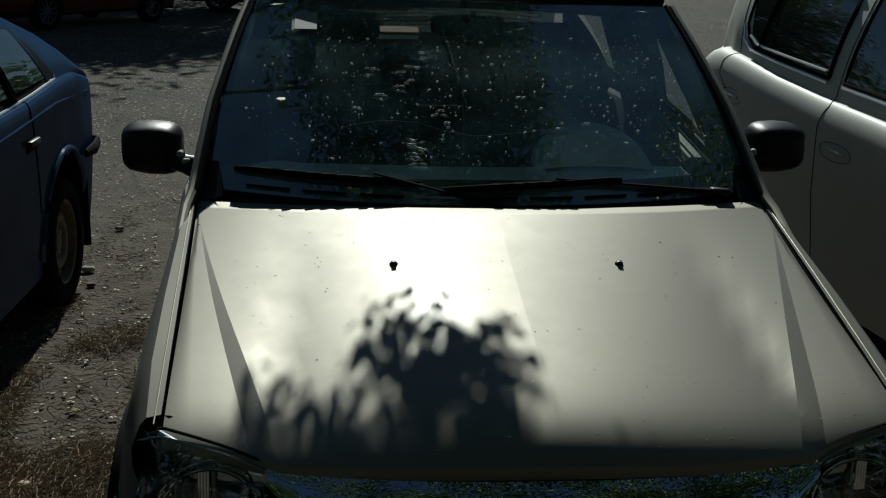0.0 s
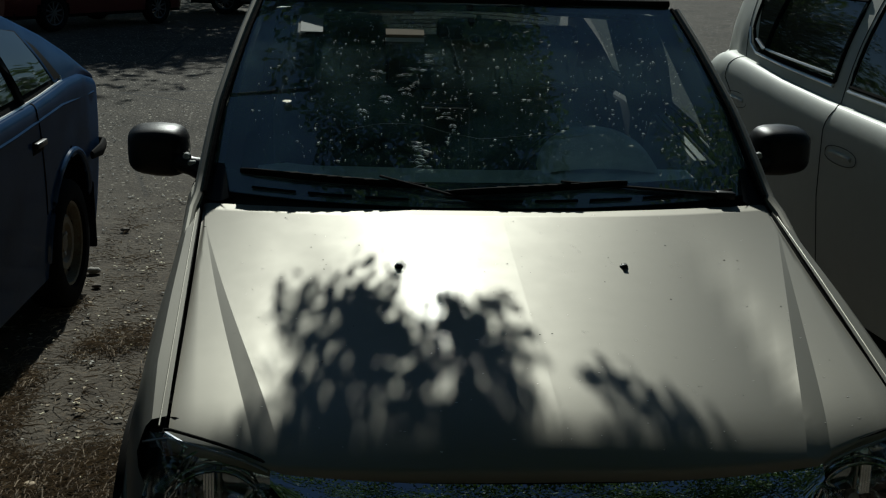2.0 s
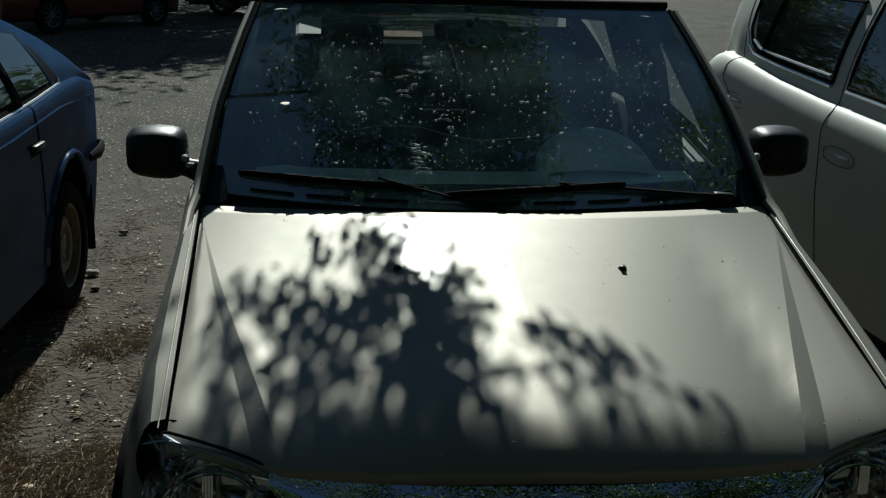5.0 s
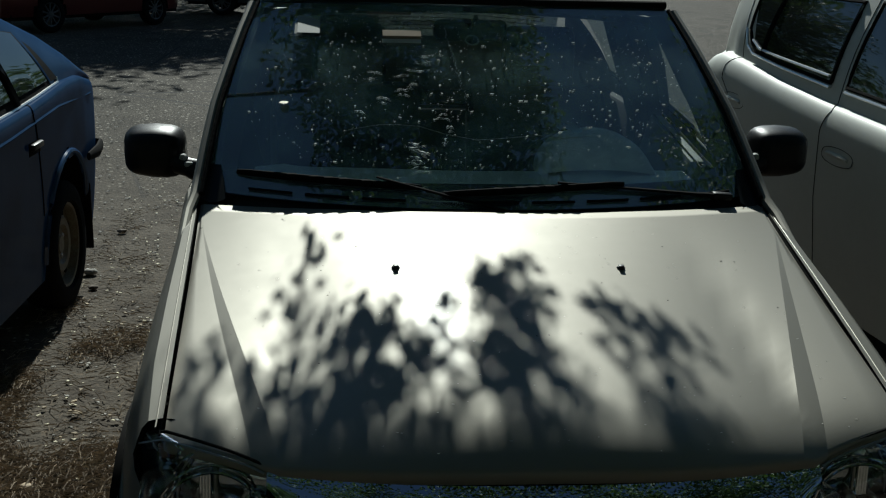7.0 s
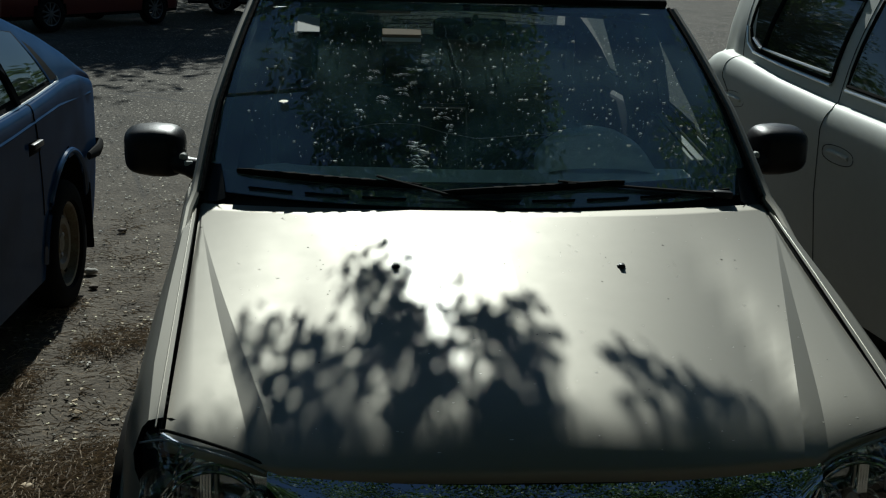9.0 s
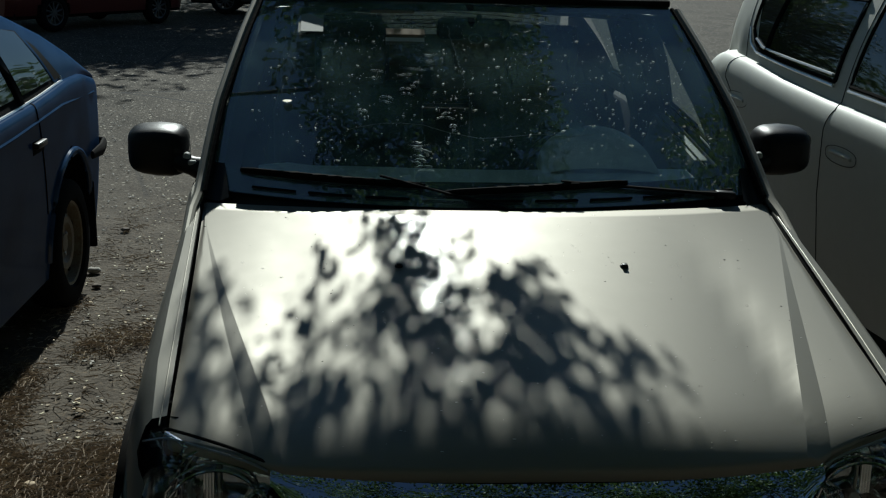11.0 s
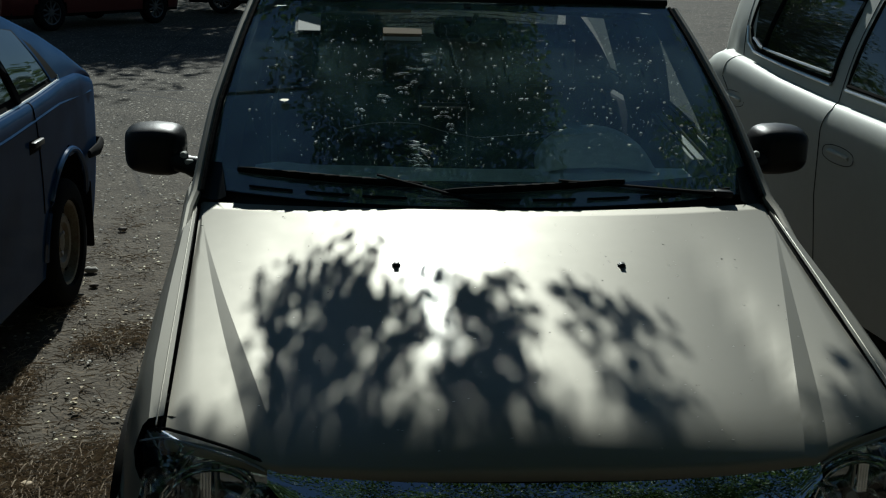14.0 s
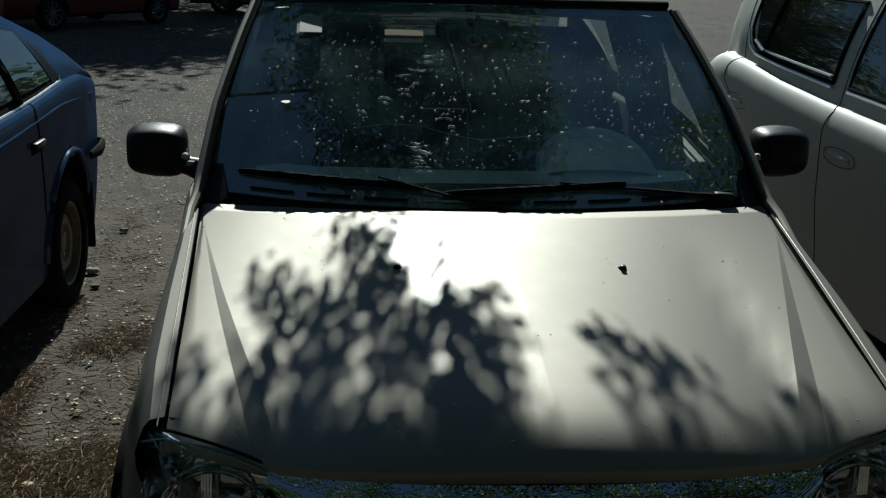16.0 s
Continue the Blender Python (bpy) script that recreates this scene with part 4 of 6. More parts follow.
    bm = bmesh.new()
    box(bm, (-0.66, 3.40, 0.98), (0.66, 3.76, 1.00))
    part("parcel_shelf", bm, M_UNDER, car)
    bm = bmesh.new()
    grid(bm, lambda u, v: Vector(((2 * u - 1) * 0.57, lerp(1.97, 3.2, v), lerp(1.452, 1.42, v) + 0.03 * math.cos((2 * u - 1) * 1.4) - 0.012)), 10, 6)
    part("headlining", bm, M_LINING, car)
    bm = bmesh.new()
    box(bm, (-0.70, 1.2, 0.27), (0.70, 3.5, 0.32))
    part("cabin_floor", bm, M_SEAT, car)
    for s in (-1, 1):
        bm = bmesh.new()
        box(bm, (min(s * 0.695, s * 0.750), 1.79, 0.84), (max(s * 0.695, s * 0.750), 2.34, 1.040), 0.008)
        for q in bm.verts:
            q.co.z += (q.co.y - 1.74) * 0.133
            q.co.x -= s * 0.55 * max(0, 1.0 - q.co.z)
        # left trim takes the dark seat colour to stand for its shade
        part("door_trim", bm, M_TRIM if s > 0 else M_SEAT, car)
        for dx, r in ((0.0, 0.003), (0.034, 0.005)):
            bm = bmesh.new()
            tube(bm, [(s * (0.708 + dx), y, 1.043 + (y - 1.74) * 0.133) for y in (1.72, 1.9, 2.1, 2.34)], r, 6)
            part("sill_seal", bm, M_RUBBER, car)
        bm = bmesh.new()
        box(bm, (min(s * 0.70, s * 0.745), 2.36, 0.40), (max(s * 0.70, s * 0.745), 3.2, 1.10), 0.015)
        part("rear_door_trim", bm, M_SEAT, car)
        bm = bmesh.new()
        tube(bm, [(s * 0.715, 2.36, 0.55), (s * 0.712, 2.36, 1.10), (s * 0.680, 2.40, 1.26), (s * 0.625, 2.46, 1.45)], [0.080, 0.080, 0.088, 0.085], 10)
        part("pillar_trim", bm, M_SEAT, car)
    # rear window
    bm = bmesh.new()
    grid(bm, lambda u, v: Vector(((2 * u - 1) * lerp(0.54, 0.60, v), lerp(3.27, 3.70, v), lerp(1.455, 1.225, v) + 0.03 * math.cos((2 * u - 1) * 1.5))), 12, 8)
    g = part("rear_window", bm, M_REARGLASS, car)
    g.visible_shadow = False
    for k in range(9):
        bm = bmesh.new()
        tube(bm, [Vector(((2 * u - 1) * 0.5, lerp(3.27, 3.70, 0.12 + 0.085 * k) - 0.006, lerp(1.455, 1.225, 0.12 + 0.085 * k) + 0.03 * math.cos((2 * u - 1) * 1.5) - 0.004)) for u in (i / 8 for i in range(9))], 0.0016, 4)
        part("heater_wire", bm, M_UNDER, car)
    # inside mirror
    im = new("inside_mirror")
    im.parent = car
    bm = bmesh.new()
    box(bm, (-0.10, 1.955, 1.385), (0.13, 1.985, 1.450), 0.02, 3)
    part("mirror_body", bm, M_PLASTIC, im)
    bm = bmesh.new()
    tube(bm, [screen_point(0.03, 0.93, -0.01), (0.015, 1.95, 1.43)], 0.008, 8)
    part("mirror_stem", bm, M_PLASTIC, im)


build_interior(beige_car)


# ---------------------------------------------------------------- loose things on the beige car
def build_screen_litter():
    rng = random.Random(7)
    verts, faces = [], []
    for i in range(1150):
        u, v = rng.uniform(-0.90, 0.92), rng.uniform(0.16, 0.95)
        d = min(abs(u - c) for c in (-0.55, 0.35, 0.6, -0.1))
        if rng.random() > 0.25 + 0.75 * math.exp(-d * d / 0.05):
            continue
        p = screen_point(u, v, 0.0016)
        r = rng.choice((0.0006, 0.0007, 0.0008, 0.0010, 0.0012, 0.0016, 0.0026))
        st, turn = rng.uniform(1.0, 3.0), rng.uniform(0, 3.14)
        k = len(verts)
        for j in range(6):
            a = 2 * math.pi * j / 6
            q = r * rng.uniform(0.6, 1.2)
            ex, ey = q * st * math.cos(a), q * math.sin(a)
            dx, dy = ex * math.cos(turn) - ey * math.sin(turn), ex * math.sin(turn) + ey * math.cos(turn)
            verts.append((p.x + dx, p.y + dy * 0.95, p.z + 0.0010 + dy * 0.20))
        verts.append((p.x, p.y, p.z + 0.0022))
        faces += [(k + j, k + (j + 1) % 6, k + 6) for j in range(6)]
    ob = mesh_ob("dirt_specks", verts, faces, M_FLECK)
    tagged(ob, "dried white specks scattered over the dusty windscreen", "dirt", kind="stuff")
    rg = random.Random(21)
    vv, ff = [], []
    for i in range(70):
        x, v = rg.uniform(-0.62, 0.62), rg.uniform(0.15, 0.97)
        p = hood_point(x, v)
        r = rg.choice((0.0008, 0.001, 0.0013, 0.0018))
        k = len(vv)
        for j in range(5):
            a = 2 * math.pi * j / 5
            vv.append((p.x + r * rg.uniform(0.7, 1.6) * math.cos(a), p.y + r * 1.2 * math.sin(a), p.z + 0.0002 + 0.17 * r * math.sin(a)))
        vv.append((p.x, p.y, p.z + 0.0007))
        ff += [(k + j, k + (j + 1) % 5, k + 5) for j in range(5)]
    tagged(mesh_ob("bonnet_grit", vv, ff, M_UNDER), "tiny dark grit lying on the beige bonnet", "dirt", kind="stuff")
    vv, ff = [], []
    for i in range(150):
        x, v = rg.uniform(-0.62, 0.62), rg.random() ** 1.3 * 0.95 + 0.03
        p = hood_point(x, v)
        r, st = rg.choice((0.0005, 0.0006, 0.0008, 0.0011)), rg.uniform(1.0, 4.0)
        k = len(vv)
        for j in range(5):
            a = 2 * math.pi * j / 5
            vv.append((p.x + r * st * math.cos(a), p.y + r * math.sin(a), p.z + 0.0002 + 0.17 * r * math.sin(a)))
        vv.append((p.x, p.y, p.z + 0.0005))
        ff += [(k + j, k + (j + 1) % 5, k + 5) for j in range(5)]
    tagged(mesh_ob("bonnet_specks", vv, ff, M_FLECK), "tiny pale specks of dirt on the beige bonnet", "dirt", kind="stuff")
    # wavy pale streaks down the middle
    rs = random.Random(33)
    bm = bmesh.new()
    for mid, v, half0, thick0, count, rise in ((-0.26, 0.940, 0.060, 0.004, 1, 0.0), (-0.33, 0.885, 0.028, 0.006, 2, 0.012), (-0.285, 0.845, 0.010, 0.010, 3, 0.034), (-0.29, 0.79, 0.009, 0.010, 2, 0.028),
                                               (-0.265, 0.715, 0.030, 0.0035, 2, 0.016), (-0.225, 0.670, 0.058, 0.0035, 2, 0.018), (-0.215, 0.625, 0.055, 0.0035, 2, 0.020), (-0.30, 0.590, 0.045, 0.003, 2, 0.018), (-0.42, 0.570, 0.030, 0.003, 2, 0.016),
                                               (-0.26, 0.525, 0.022, 0.005, 2, 0.014), (-0.32, 0.490, 0.032, 0.004, 2, 0.016), (-0.37, 0.450, 0.040, 0.005, 2, 0.010), (-0.49, 0.395, 0.022, 0.005, 1, 0.010), (-0.15, 0.380, 0.032, 0.004, 2, 0.014),
                                               (-0.125, 0.325, 0.015, 0.008, 2, 0.014), (-0.15, 0.275, 0.012, 0.006, 2, 0.012), (-0.255, 0.245, 0.042, 0.006, 3, 0.022), (-0.245, 0.200, 0.034, 0.008, 3, 0.026), (-0.25, 0.155, 0.036, 0.007, 3, 0.020)):
        for i in range(count):
            c, v2, half = mid + rs.gauss(0, 0.010), v + rise * (i / max(1, count - 1) - 0.5) * 1.6, half0 * rs.uniform(0.6, 1.1)
            v2, thick, ph = v2 + rs.gauss(0, 0.002), thick0 * rs.uniform(0.6, 1.0), rs.uniform(0, 6.28)
            last = None
            for k in range(15):
                q = k / 14
                u = c + half * (2 * q - 1)
                vv = v2 + 0.006 * math.sin(4.2 * q + ph) + 0.0012 * math.sin(11 * q + 2 * ph) + 0.008 * (q - 0.5) * math.sin(ph)
                w = 0.0004 + thick * math.sin(math.pi * q) * (0.55 + 0.45 * math.sin(11 * q + ph))
                a, b = bm.verts.new(screen_point(u, vv - w, 0.002) + Vector((0, 0, 1.8 * w * 0.47))), bm.verts.new(screen_point(u, vv + w, 0.002))
                if last:
                    bm.faces.new((last[0], a, b, last[1]))
                last = (a, b)
    tagged(part("pale_streaks", bm, M_STREAK), "wavy pale streaks down the dusty windscreen", "streaks", kind="stuff")
    # long crack and a faint wiped trail
    bm = bmesh.new()
    cracked = [(-0.52, 0.305), (-0.475, 0.317), (-0.40, 0.335), (-0.325, 0.342), (-0.24, 0.335), (-0.15, 0.305), (-0.025, 0.283), (0.09, 0.292), (0.213, 0.300), (0.30, 0.290), (0.42, 0.300)]
    tube(bm, [screen_point(u, v + 0.003 * math.sin(40 * u), 0.001) for u, v in cracked], 0.00040, 5)
    tagged(part("glass_crack", bm, M_TRIM), "long thin crack running across the windscreen", "crack", kind="stuff")
    bm = bmesh.new()
    for k in range(34):
        q = k / 33
        c = screen_point(lerp(-0.125, -0.045, q) + rs.gauss(0, 0.003), lerp(0.84, 0.41, q), 0.002)
        tube(bm, [c, c + Vector((rs.uniform(-0.004, 0.004), 0.004, 0.003))], rs.uniform(0.0006, 0.0016), 4)
    tagged(part("wiped_trail", bm, M_TRIM), "faint speckled trail down the dusty windscreen", "streaks", kind="stuff")
    # fallen leaf on the glass
    bm = bmesh.new()
    c = screen_point(-0.762, 0.400, 0.012)
    vs = [bm.verts.new(c + Vector((p[0], p[1] * 1.6, p[2] * 0.25)) * 1.15) for p in ((-0.012, 0, 0), (-0.006, 0.006, 0.008), (0.006, 0.006, 0.008), (0.011, 0.002, 0.005), (0.007, -0.006, -0.004), (-0.004, -0.006, -0.004), (0, 0.0, 0.006))]
    for i in range(6):
        bm.faces.new((vs[i], vs[(i + 1) % 6], vs[6]))
    tagged(part("fallen_leaf", bm, M_DRYLEAF), "small dry yellow leaf lying on the windscreen", "leaf")
    # round holder behind the glass
    holder = thing("suction_holder", "clear round suction cup stuck inside the windscreen", "holder")
    c = screen_point(0.0, 0.80, -0.012)
    bm = bmesh.new()
    m = Matrix.Translation(c) @ Matrix.Rotation(radians(33), 4, "X")
    tube(bm, [m @ Vector((0.019 * math.cos(a), 0.022 * math.sin(a), 0)) for a in (2 * math.pi * i / 20 for i in range(21))], 0.0028, 6, caps=False)
    part("rim", bm, M_TRIM, holder)
    bm = bmesh.new()
    lathe(bm, [(0.018, 0), (0.012, -0.006), (0.001, -0.009)], 20, m @ Matrix.Rotation(radians(90), 4, "Y"))
    part("cup", bm, M_PLASTIC, holder)
    # papers and cards, set on the glass's outer face and tilted to catch sun
    for name, label, u, v, w, h, mm, cat in (("paper_slip", "white paper slip stuck on the windscreen", -0.775, 0.810, 0.022, 0.034, M_PAPER, "paper"),
                                             ("toll_card", "grey rounded card stuck on the windscreen", -0.735, 0.840, 0.066, 0.050, M_TRIM, "card"),
                                             ("tan_card", "tan folded card stuck on the windscreen", -0.315, 0.800, 0.112, 0.017, M_TAN, "card"),
                                             ("pale_card", "pale card below the tan one", -0.315, 0.760, 0.112, 0.010, M_PAPER, "card"),
                                             ("tan_strip", "narrow tan strip along the top of the windscreen", -0.38, 0.925, 0.13, 0.007, M_TAN, "strip"),
                                             ("rain_sensor", "small black square sensor on the windscreen", -0.012, 0.885, 0.020, 0.014, M_FRIT, "sensor"),
                                             ("rain_sensor", "small black square sensor at the windscreen's top", -0.012, 0.968, 0.020, 0.012, M_FRIT, "sensor")):
        bm = bmesh.new()
        c = screen_point(u, v, 0.007 if name in ("paper_slip", "tan_card") else 0.004)
        box(bm, (-w / 2, -h, -0.001), (w / 2, h, 0.001), 0.0008, 1, Matrix.Translation(c) @ Matrix.Rotation(radians(25), 4, "X"))
        tagged(part(name, bm, mm), label, cat)


build_screen_litter()


# ---------------------------------------------------------------- blue hatchback beside it
BLUE = dict(zb=0.22, drop=0.110, pow=0.55, crown=0.04, tuck=0.05,
            W=[(-0.06, 0.70), (0.1, 0.80), (0.6, 0.84), (2.0, 0.855), (3.4, 0.852), (3.9, 0.838), (4.18, 0.815), (4.29, 0.780)],
            xs=[(-0.06, 0.66), (0.6, 0.77), (2.0, 0.805), (3.3, 0.800), (3.9, 0.79), (4.29, 0.755)],
            zs=[(-0.06, 0.72), (0.6, 0.90), (1.2, 0.95), (2.3, 0.972), (2.76, 0.987), (3.1, 0.998), (3.6, 1.030), (3.9, 1.025), (4.2, 0.97), (4.29, 0.92)],
            xr=[(-0.06, 0.62), (1.2, 0.76), (1.8, 0.63), (2.6, 0.62), (3.4, 0.645), (3.96, 0.725), (4.2, 0.77), (4.29, 0.74)],
            zr=[(-0.06, 0.74), (1.2, 0.98), (1.9, 1.33), (2.6, 1.375), (3.0, 1.365), (3.4, 1.314), (3.7, 1.22), (3.96, 1.118), (4.2, 0.995), (4.29, 0.935)])


def build_blue_car():
    car = thing("blue_car", "dark blue hatchback car parked on the earth, dusty", "car", (-2.465 - 0.09, 0.0, 0), rz=-1.5)
    RW, FW = 3.56, 0.98

    def keep(y, w, p):
        for wy in (RW, FW):
            if (y - wy) ** 2 + (p.z - 0.35) ** 2 < 0.365 ** 2 and w < 1.4:
                return False
        return True
    skin(BLUE, "body", M_BLUE, car, -0.06, 4.29, keep, 0.04)
    bm = bmesh.new()
    box(bm, (-0.7, 0.1, 0.2), (0.7, 4.0, 0.3))
    part("underbody", bm, M_UNDER, car)
    for s in (-1, 1):
        for wy in (RW, FW):
            wheel(car, 0.755 * s, wy - 0.03, 0.295, 0.165, s, M_RIM)
            arch_lip(car, M_BLUE, BLUE, s, wy, 0.35, 0.370, 0.014)
            wheel_well(car, s, 0.55, 0.82, wy, 0.35, 0.372)
        # windows with dark surrounds and bright trim
        pane(BLUE, "window_surround", M_RUBBER, car, s, [(1.45, 2.02), (3.50, 2.02), (3.37, 2.82), (1.95, 2.93)], 0.004, 16)
        pane(BLUE, "front_window", M_DARKGLASS, car, s, [(1.62, 2.10), (2.36, 2.10), (2.36, 2.86), (2.0, 2.86)], 0.009)
        pane(BLUE, "rear_window", M_DARKGLASS, car, s, [(2.44, 2.10), (2.96, 2.10), (2.90, 2.86), (2.44, 2.86)], 0.009)
        pane(BLUE, "quarter_window", M_DARKGLASS, car, s, [(3.06, 2.10), (3.46, 2.10), (3.34, 2.80), (2.99, 2.86)], 0.009)
        pane(BLUE, "vent_panel", M_RUBBER, car, s, [(3.50, 2.06), (3.60, 2.06), (3.46, 2.62), (3.40, 2.70)], 0.010)
        line_on(BLUE, "sill_trim", M_BRIGHT, car, s, [(1.45, 2.0), (3.60, 2.0), (3.60, 2.10)], 0.0065, 0.006)
        line_on(BLUE, "window_pillar", M_PLASTIC, car, s, [(3.01, 2.03), (2.94, 2.9)], 0.016, 0.010)
        line_on(BLUE, "shoulder_crease", M_BLUE, car, s, [(0.2, 1.08), (4.08, 1.08)], 0.007, -0.001)
        for ys in (1.36, 2.40):
            line_on(BLUE, "door_seam", M_UNDER, car, s, [(ys, 0.05), (ys, 1), (ys, 2)], 0.004, 0.0)
        line_on(BLUE, "door_seam", M_UNDER, car, s, [(3.16, 0.45), (3.12, 0.8), (3.08, 1.2), (3.10, 2)], 0.004, 0.0)
        for yh in (2.02, 3.06):
            p = section(BLUE, yh, 0.93)
            # flat dark plate instead of a shaded hollow behind the handle
            bm = bmesh.new()
            box(bm, (p.x * s - 0.002, yh - 0.075, p.z - 0.035), (p.x * s + 0.002, yh + 0.075, p.z + 0.018), 0.001)
            part("handle_recess", bm, M_UNDER, car)
            bm = bmesh.new()
            box(bm, (p.x * s - 0.012, yh - 0.065, p.z - 0.012), (p.x * s + 0.022, yh + 0.065, p.z + 0.014), 0.007)
            part("door_handle", bm, M_PLASTIC, car, "black door handle")
        bm = bmesh.new()
        box(bm, (s * 0.76 - 0.09, 3.905, 0.17), (s * 0.76 + 0.075, 3.925, 0.50), 0.006)
        part("mud_flap", bm, M_RUBBER, car)
        bm = bmesh.new()
        box(bm, (s * 0.62 - 0.13, 4.17, 0.66), (s * 0.62 + 0.13, 4.215, 0.84), 0.012)
        part("tail_lamp", bm, M_TAIL, car)
    # bumper wrapping the tail
    for y0, sg in ((4.255, 1), (-0.1, -1)):
        bm = bmesh.new()
        tube(bm, [(0.842, y0 - sg * 0.36, 0.635), (0.846, y0 - sg * 0.2, 0.635), (0.82, y0 - sg * 0.04, 0.635), (0.70, y0 + sg * 0.03, 0.635), (0, y0 + sg * 0.05, 0.635), (-0.70, y0 + sg * 0.03, 0.635), (-0.82, y0 - sg * 0.04, 0.635), (-0.846, y0 - sg * 0.2, 0.635), (-0.842, y0 - sg * 0.36, 0.635)], [0.010] + [0.016] * 7 + [0.010], 10, flat=2.0)
        part("bumper", bm, M_UNDER, car)
    # hatch glass
    bm = bmesh.new()
    grid(bm, lambda u, v: Vector(((2 * u - 1) * lerp(0.50, 0.60, v), lerp(3.1, 3.85, v), curve_at(BLUE["zr"], lerp(3.1, 3.85, v)) + 0.04 * math.cos((2 * u - 1) * 1.0) + 0.008)), 12, 12)
    part("hatch_window", bm, M_DARKGLASS, car)
    bm = bmesh.new()
    grid(bm, lambda u, v: Vector(((2 * u - 1) * lerp(0.70, 0.58, v), lerp(1.25, 1.88, v), curve_at(BLUE["zr"], lerp(1.25, 1.88, v)) + 0.04 * math.cos((2 * u - 1) * 1.0) + 0.01)), 12, 12)
    part("windscreen", bm, M_DARKGLASS, car)
    return car


build_blue_car()

# ---------------------------------------------------------------- silver hatchback on the other side
SILVER = dict(zb=0.26, drop=0.11, pow=0.95, crown=0.05, tuck=0.05, hollow=1.0,
              W=[(0.65, 0.66), (0.8, 0.76), (1.3, 0.82), (2.2, 0.83), (3.5, 0.83), (4.0, 0.82), (4.32, 0.785), (4.44, 0.70)],
              xs=[(0.65, 0.60), (1.4, 0.73), (2.2, 0.757), (3.5, 0.757), (4.0, 0.735), (4.38, 0.62)],
              zs=[(0.65, 0.80), (1.4, 1.01), (2.2, 1.040), (2.5, 1.058), (2.97, 1.082), (3.4, 1.115), (3.8, 1.158), (4.1, 1.180), (4.25, 1.16), (4.38, 1.10)],
              xr=[(0.65, 0.56), (1.4, 0.70), (2.1, 0.60), (2.9, 0.63), (3.7, 0.655), (4.15, 0.672), (4.38, 0.60)],
              zr=[(0.65, 0.82), (1.4, 1.03), (2.15, 1.47), (2.7, 1.52), (3.4, 1.515), (3.9, 1.49), (4.1, 1.455), (4.25, 1.36), (4.38, 1.15)])


def build_silver_car():
    yaw = 4.0
    off = Vector((1.6, 2.5, 0)) - Matrix.Rotation(radians(yaw), 3, "Z") @ Vector((-0.83, 2.5, 0))
    car = thing("silver_car", "silver grey five-door hatchback parked alongside, dark windows", "car", tuple(off), rz=yaw)
    RW, FW = 3.74, 1.38

    def keep(y, w, p):
        for wy in (RW, FW):
            if (y - wy) ** 2 + (p.z - 0.32) ** 2 < 0.345 ** 2 and w < 1.2:
                return False
        return True
    skin(SILVER, "body", M_SILVER, car, 0.65, 4.44, keep, 0.04)
    bm = bmesh.new()
    box(bm, (-0.7, 0.6, 0.22), (0.7, 4.0, 0.32))
    part("underbody", bm, M_UNDER, car)
    for s in (-1, 1):
        for wy in (RW, FW):
            wheel(car, 0.74 * s, wy, 0.285, 0.17, s, M_ALLOY, 7)
            arch_lip(car, M_SILVER, SILVER, s, wy, 0.32, 0.348, 0.010)
            wheel_well(car, s, 0.55, 0.80, wy, 0.32, 0.35)
        pane(SILVER, "front_window", M_DARKGLASS, car, s, [(1.75, 2.18), (2.82, 2.18), (2.80, 2.92), (2.25, 2.92)], 0.005)
        pane(SILVER, "rear_window", M_DARKGLASS, car, s, [(2.99, 2.18), (3.76, 2.18), (3.88, 2.92), (2.97, 2.92)], 0.005)
        line_on(SILVER, "window_divider", M_RUBBER, car, s, [(3.66, 2.18), (3.62, 2.92)], 0.012, 0.006)
        line_on(SILVER, "sill_trim", M_BRIGHT, car, s, [(2.99, 2.23), (3.70, 2.23), (3.79, 2.31)], 0.006, 0.010)
        line_on(SILVER, "sill_trim", M_BRIGHT, car, s, [(1.7, 2.13), (2.84, 2.13)], 0.007, 0.008)
        line_on(SILVER, "sill_trim", M_BRIGHT, car, s, [(2.97, 2.13), (3.76, 2.13), (3.84, 2.22), (3.89, 2.45)], 0.007, 0.008)
        line_on(SILVER, "window_seal", M_RUBBER, car, s, [(2.97, 2.17), (2.95, 2.93), (3.88, 2.94), (3.86, 2.45), (3.80, 2.25), (3.74, 2.17), (2.97, 2.17)], 0.009, 0.003)
        line_on(SILVER, "window_seal", M_RUBBER, car, s, [(1.7, 2.17), (2.84, 2.17), (2.82, 2.94), (2.2, 2.94)], 0.009, 0.003)
        line_on(SILVER, "door_seam", M_UNDER, car, s, [(2.86, 0.06), (2.90, 0.6), (2.88, 1.0), (2.85, 1.6), (2.88, 2.0), (2.86, 3.0)], 0.0026, 0.0)
        line_on(SILVER, "door_seam", M_UNDER, car, s, [(3.50, 0.55), (3.78, 0.85), (3.95, 1.0), (3.95, 1.4), (3.89, 2.0), (3.96, 3.0)], 0.0026, 0.0)
        line_on(SILVER, "door_seam", M_UNDER, car, s, [(1.82, 0.06), (1.82, 1), (1.78, 2)], 0.0026, 0.0)
        for yh, wh in ((2.72, 0.90), (3.79, 0.90)):
            p = section(SILVER, yh, wh)
            bm = bmesh.new()
            lathe(bm, [(0.001, 0.002), (0.036, 0.002), (0.046, 0.0)], 20, Matrix.Translation((p.x, yh, p.z)) @ Matrix.Diagonal((1, 2.1, 1, 1)))
            for v in bm.verts:
                v.co.x *= s
            part("handle_recess", bm, M_SILVER, car)
            bm = bmesh.new()
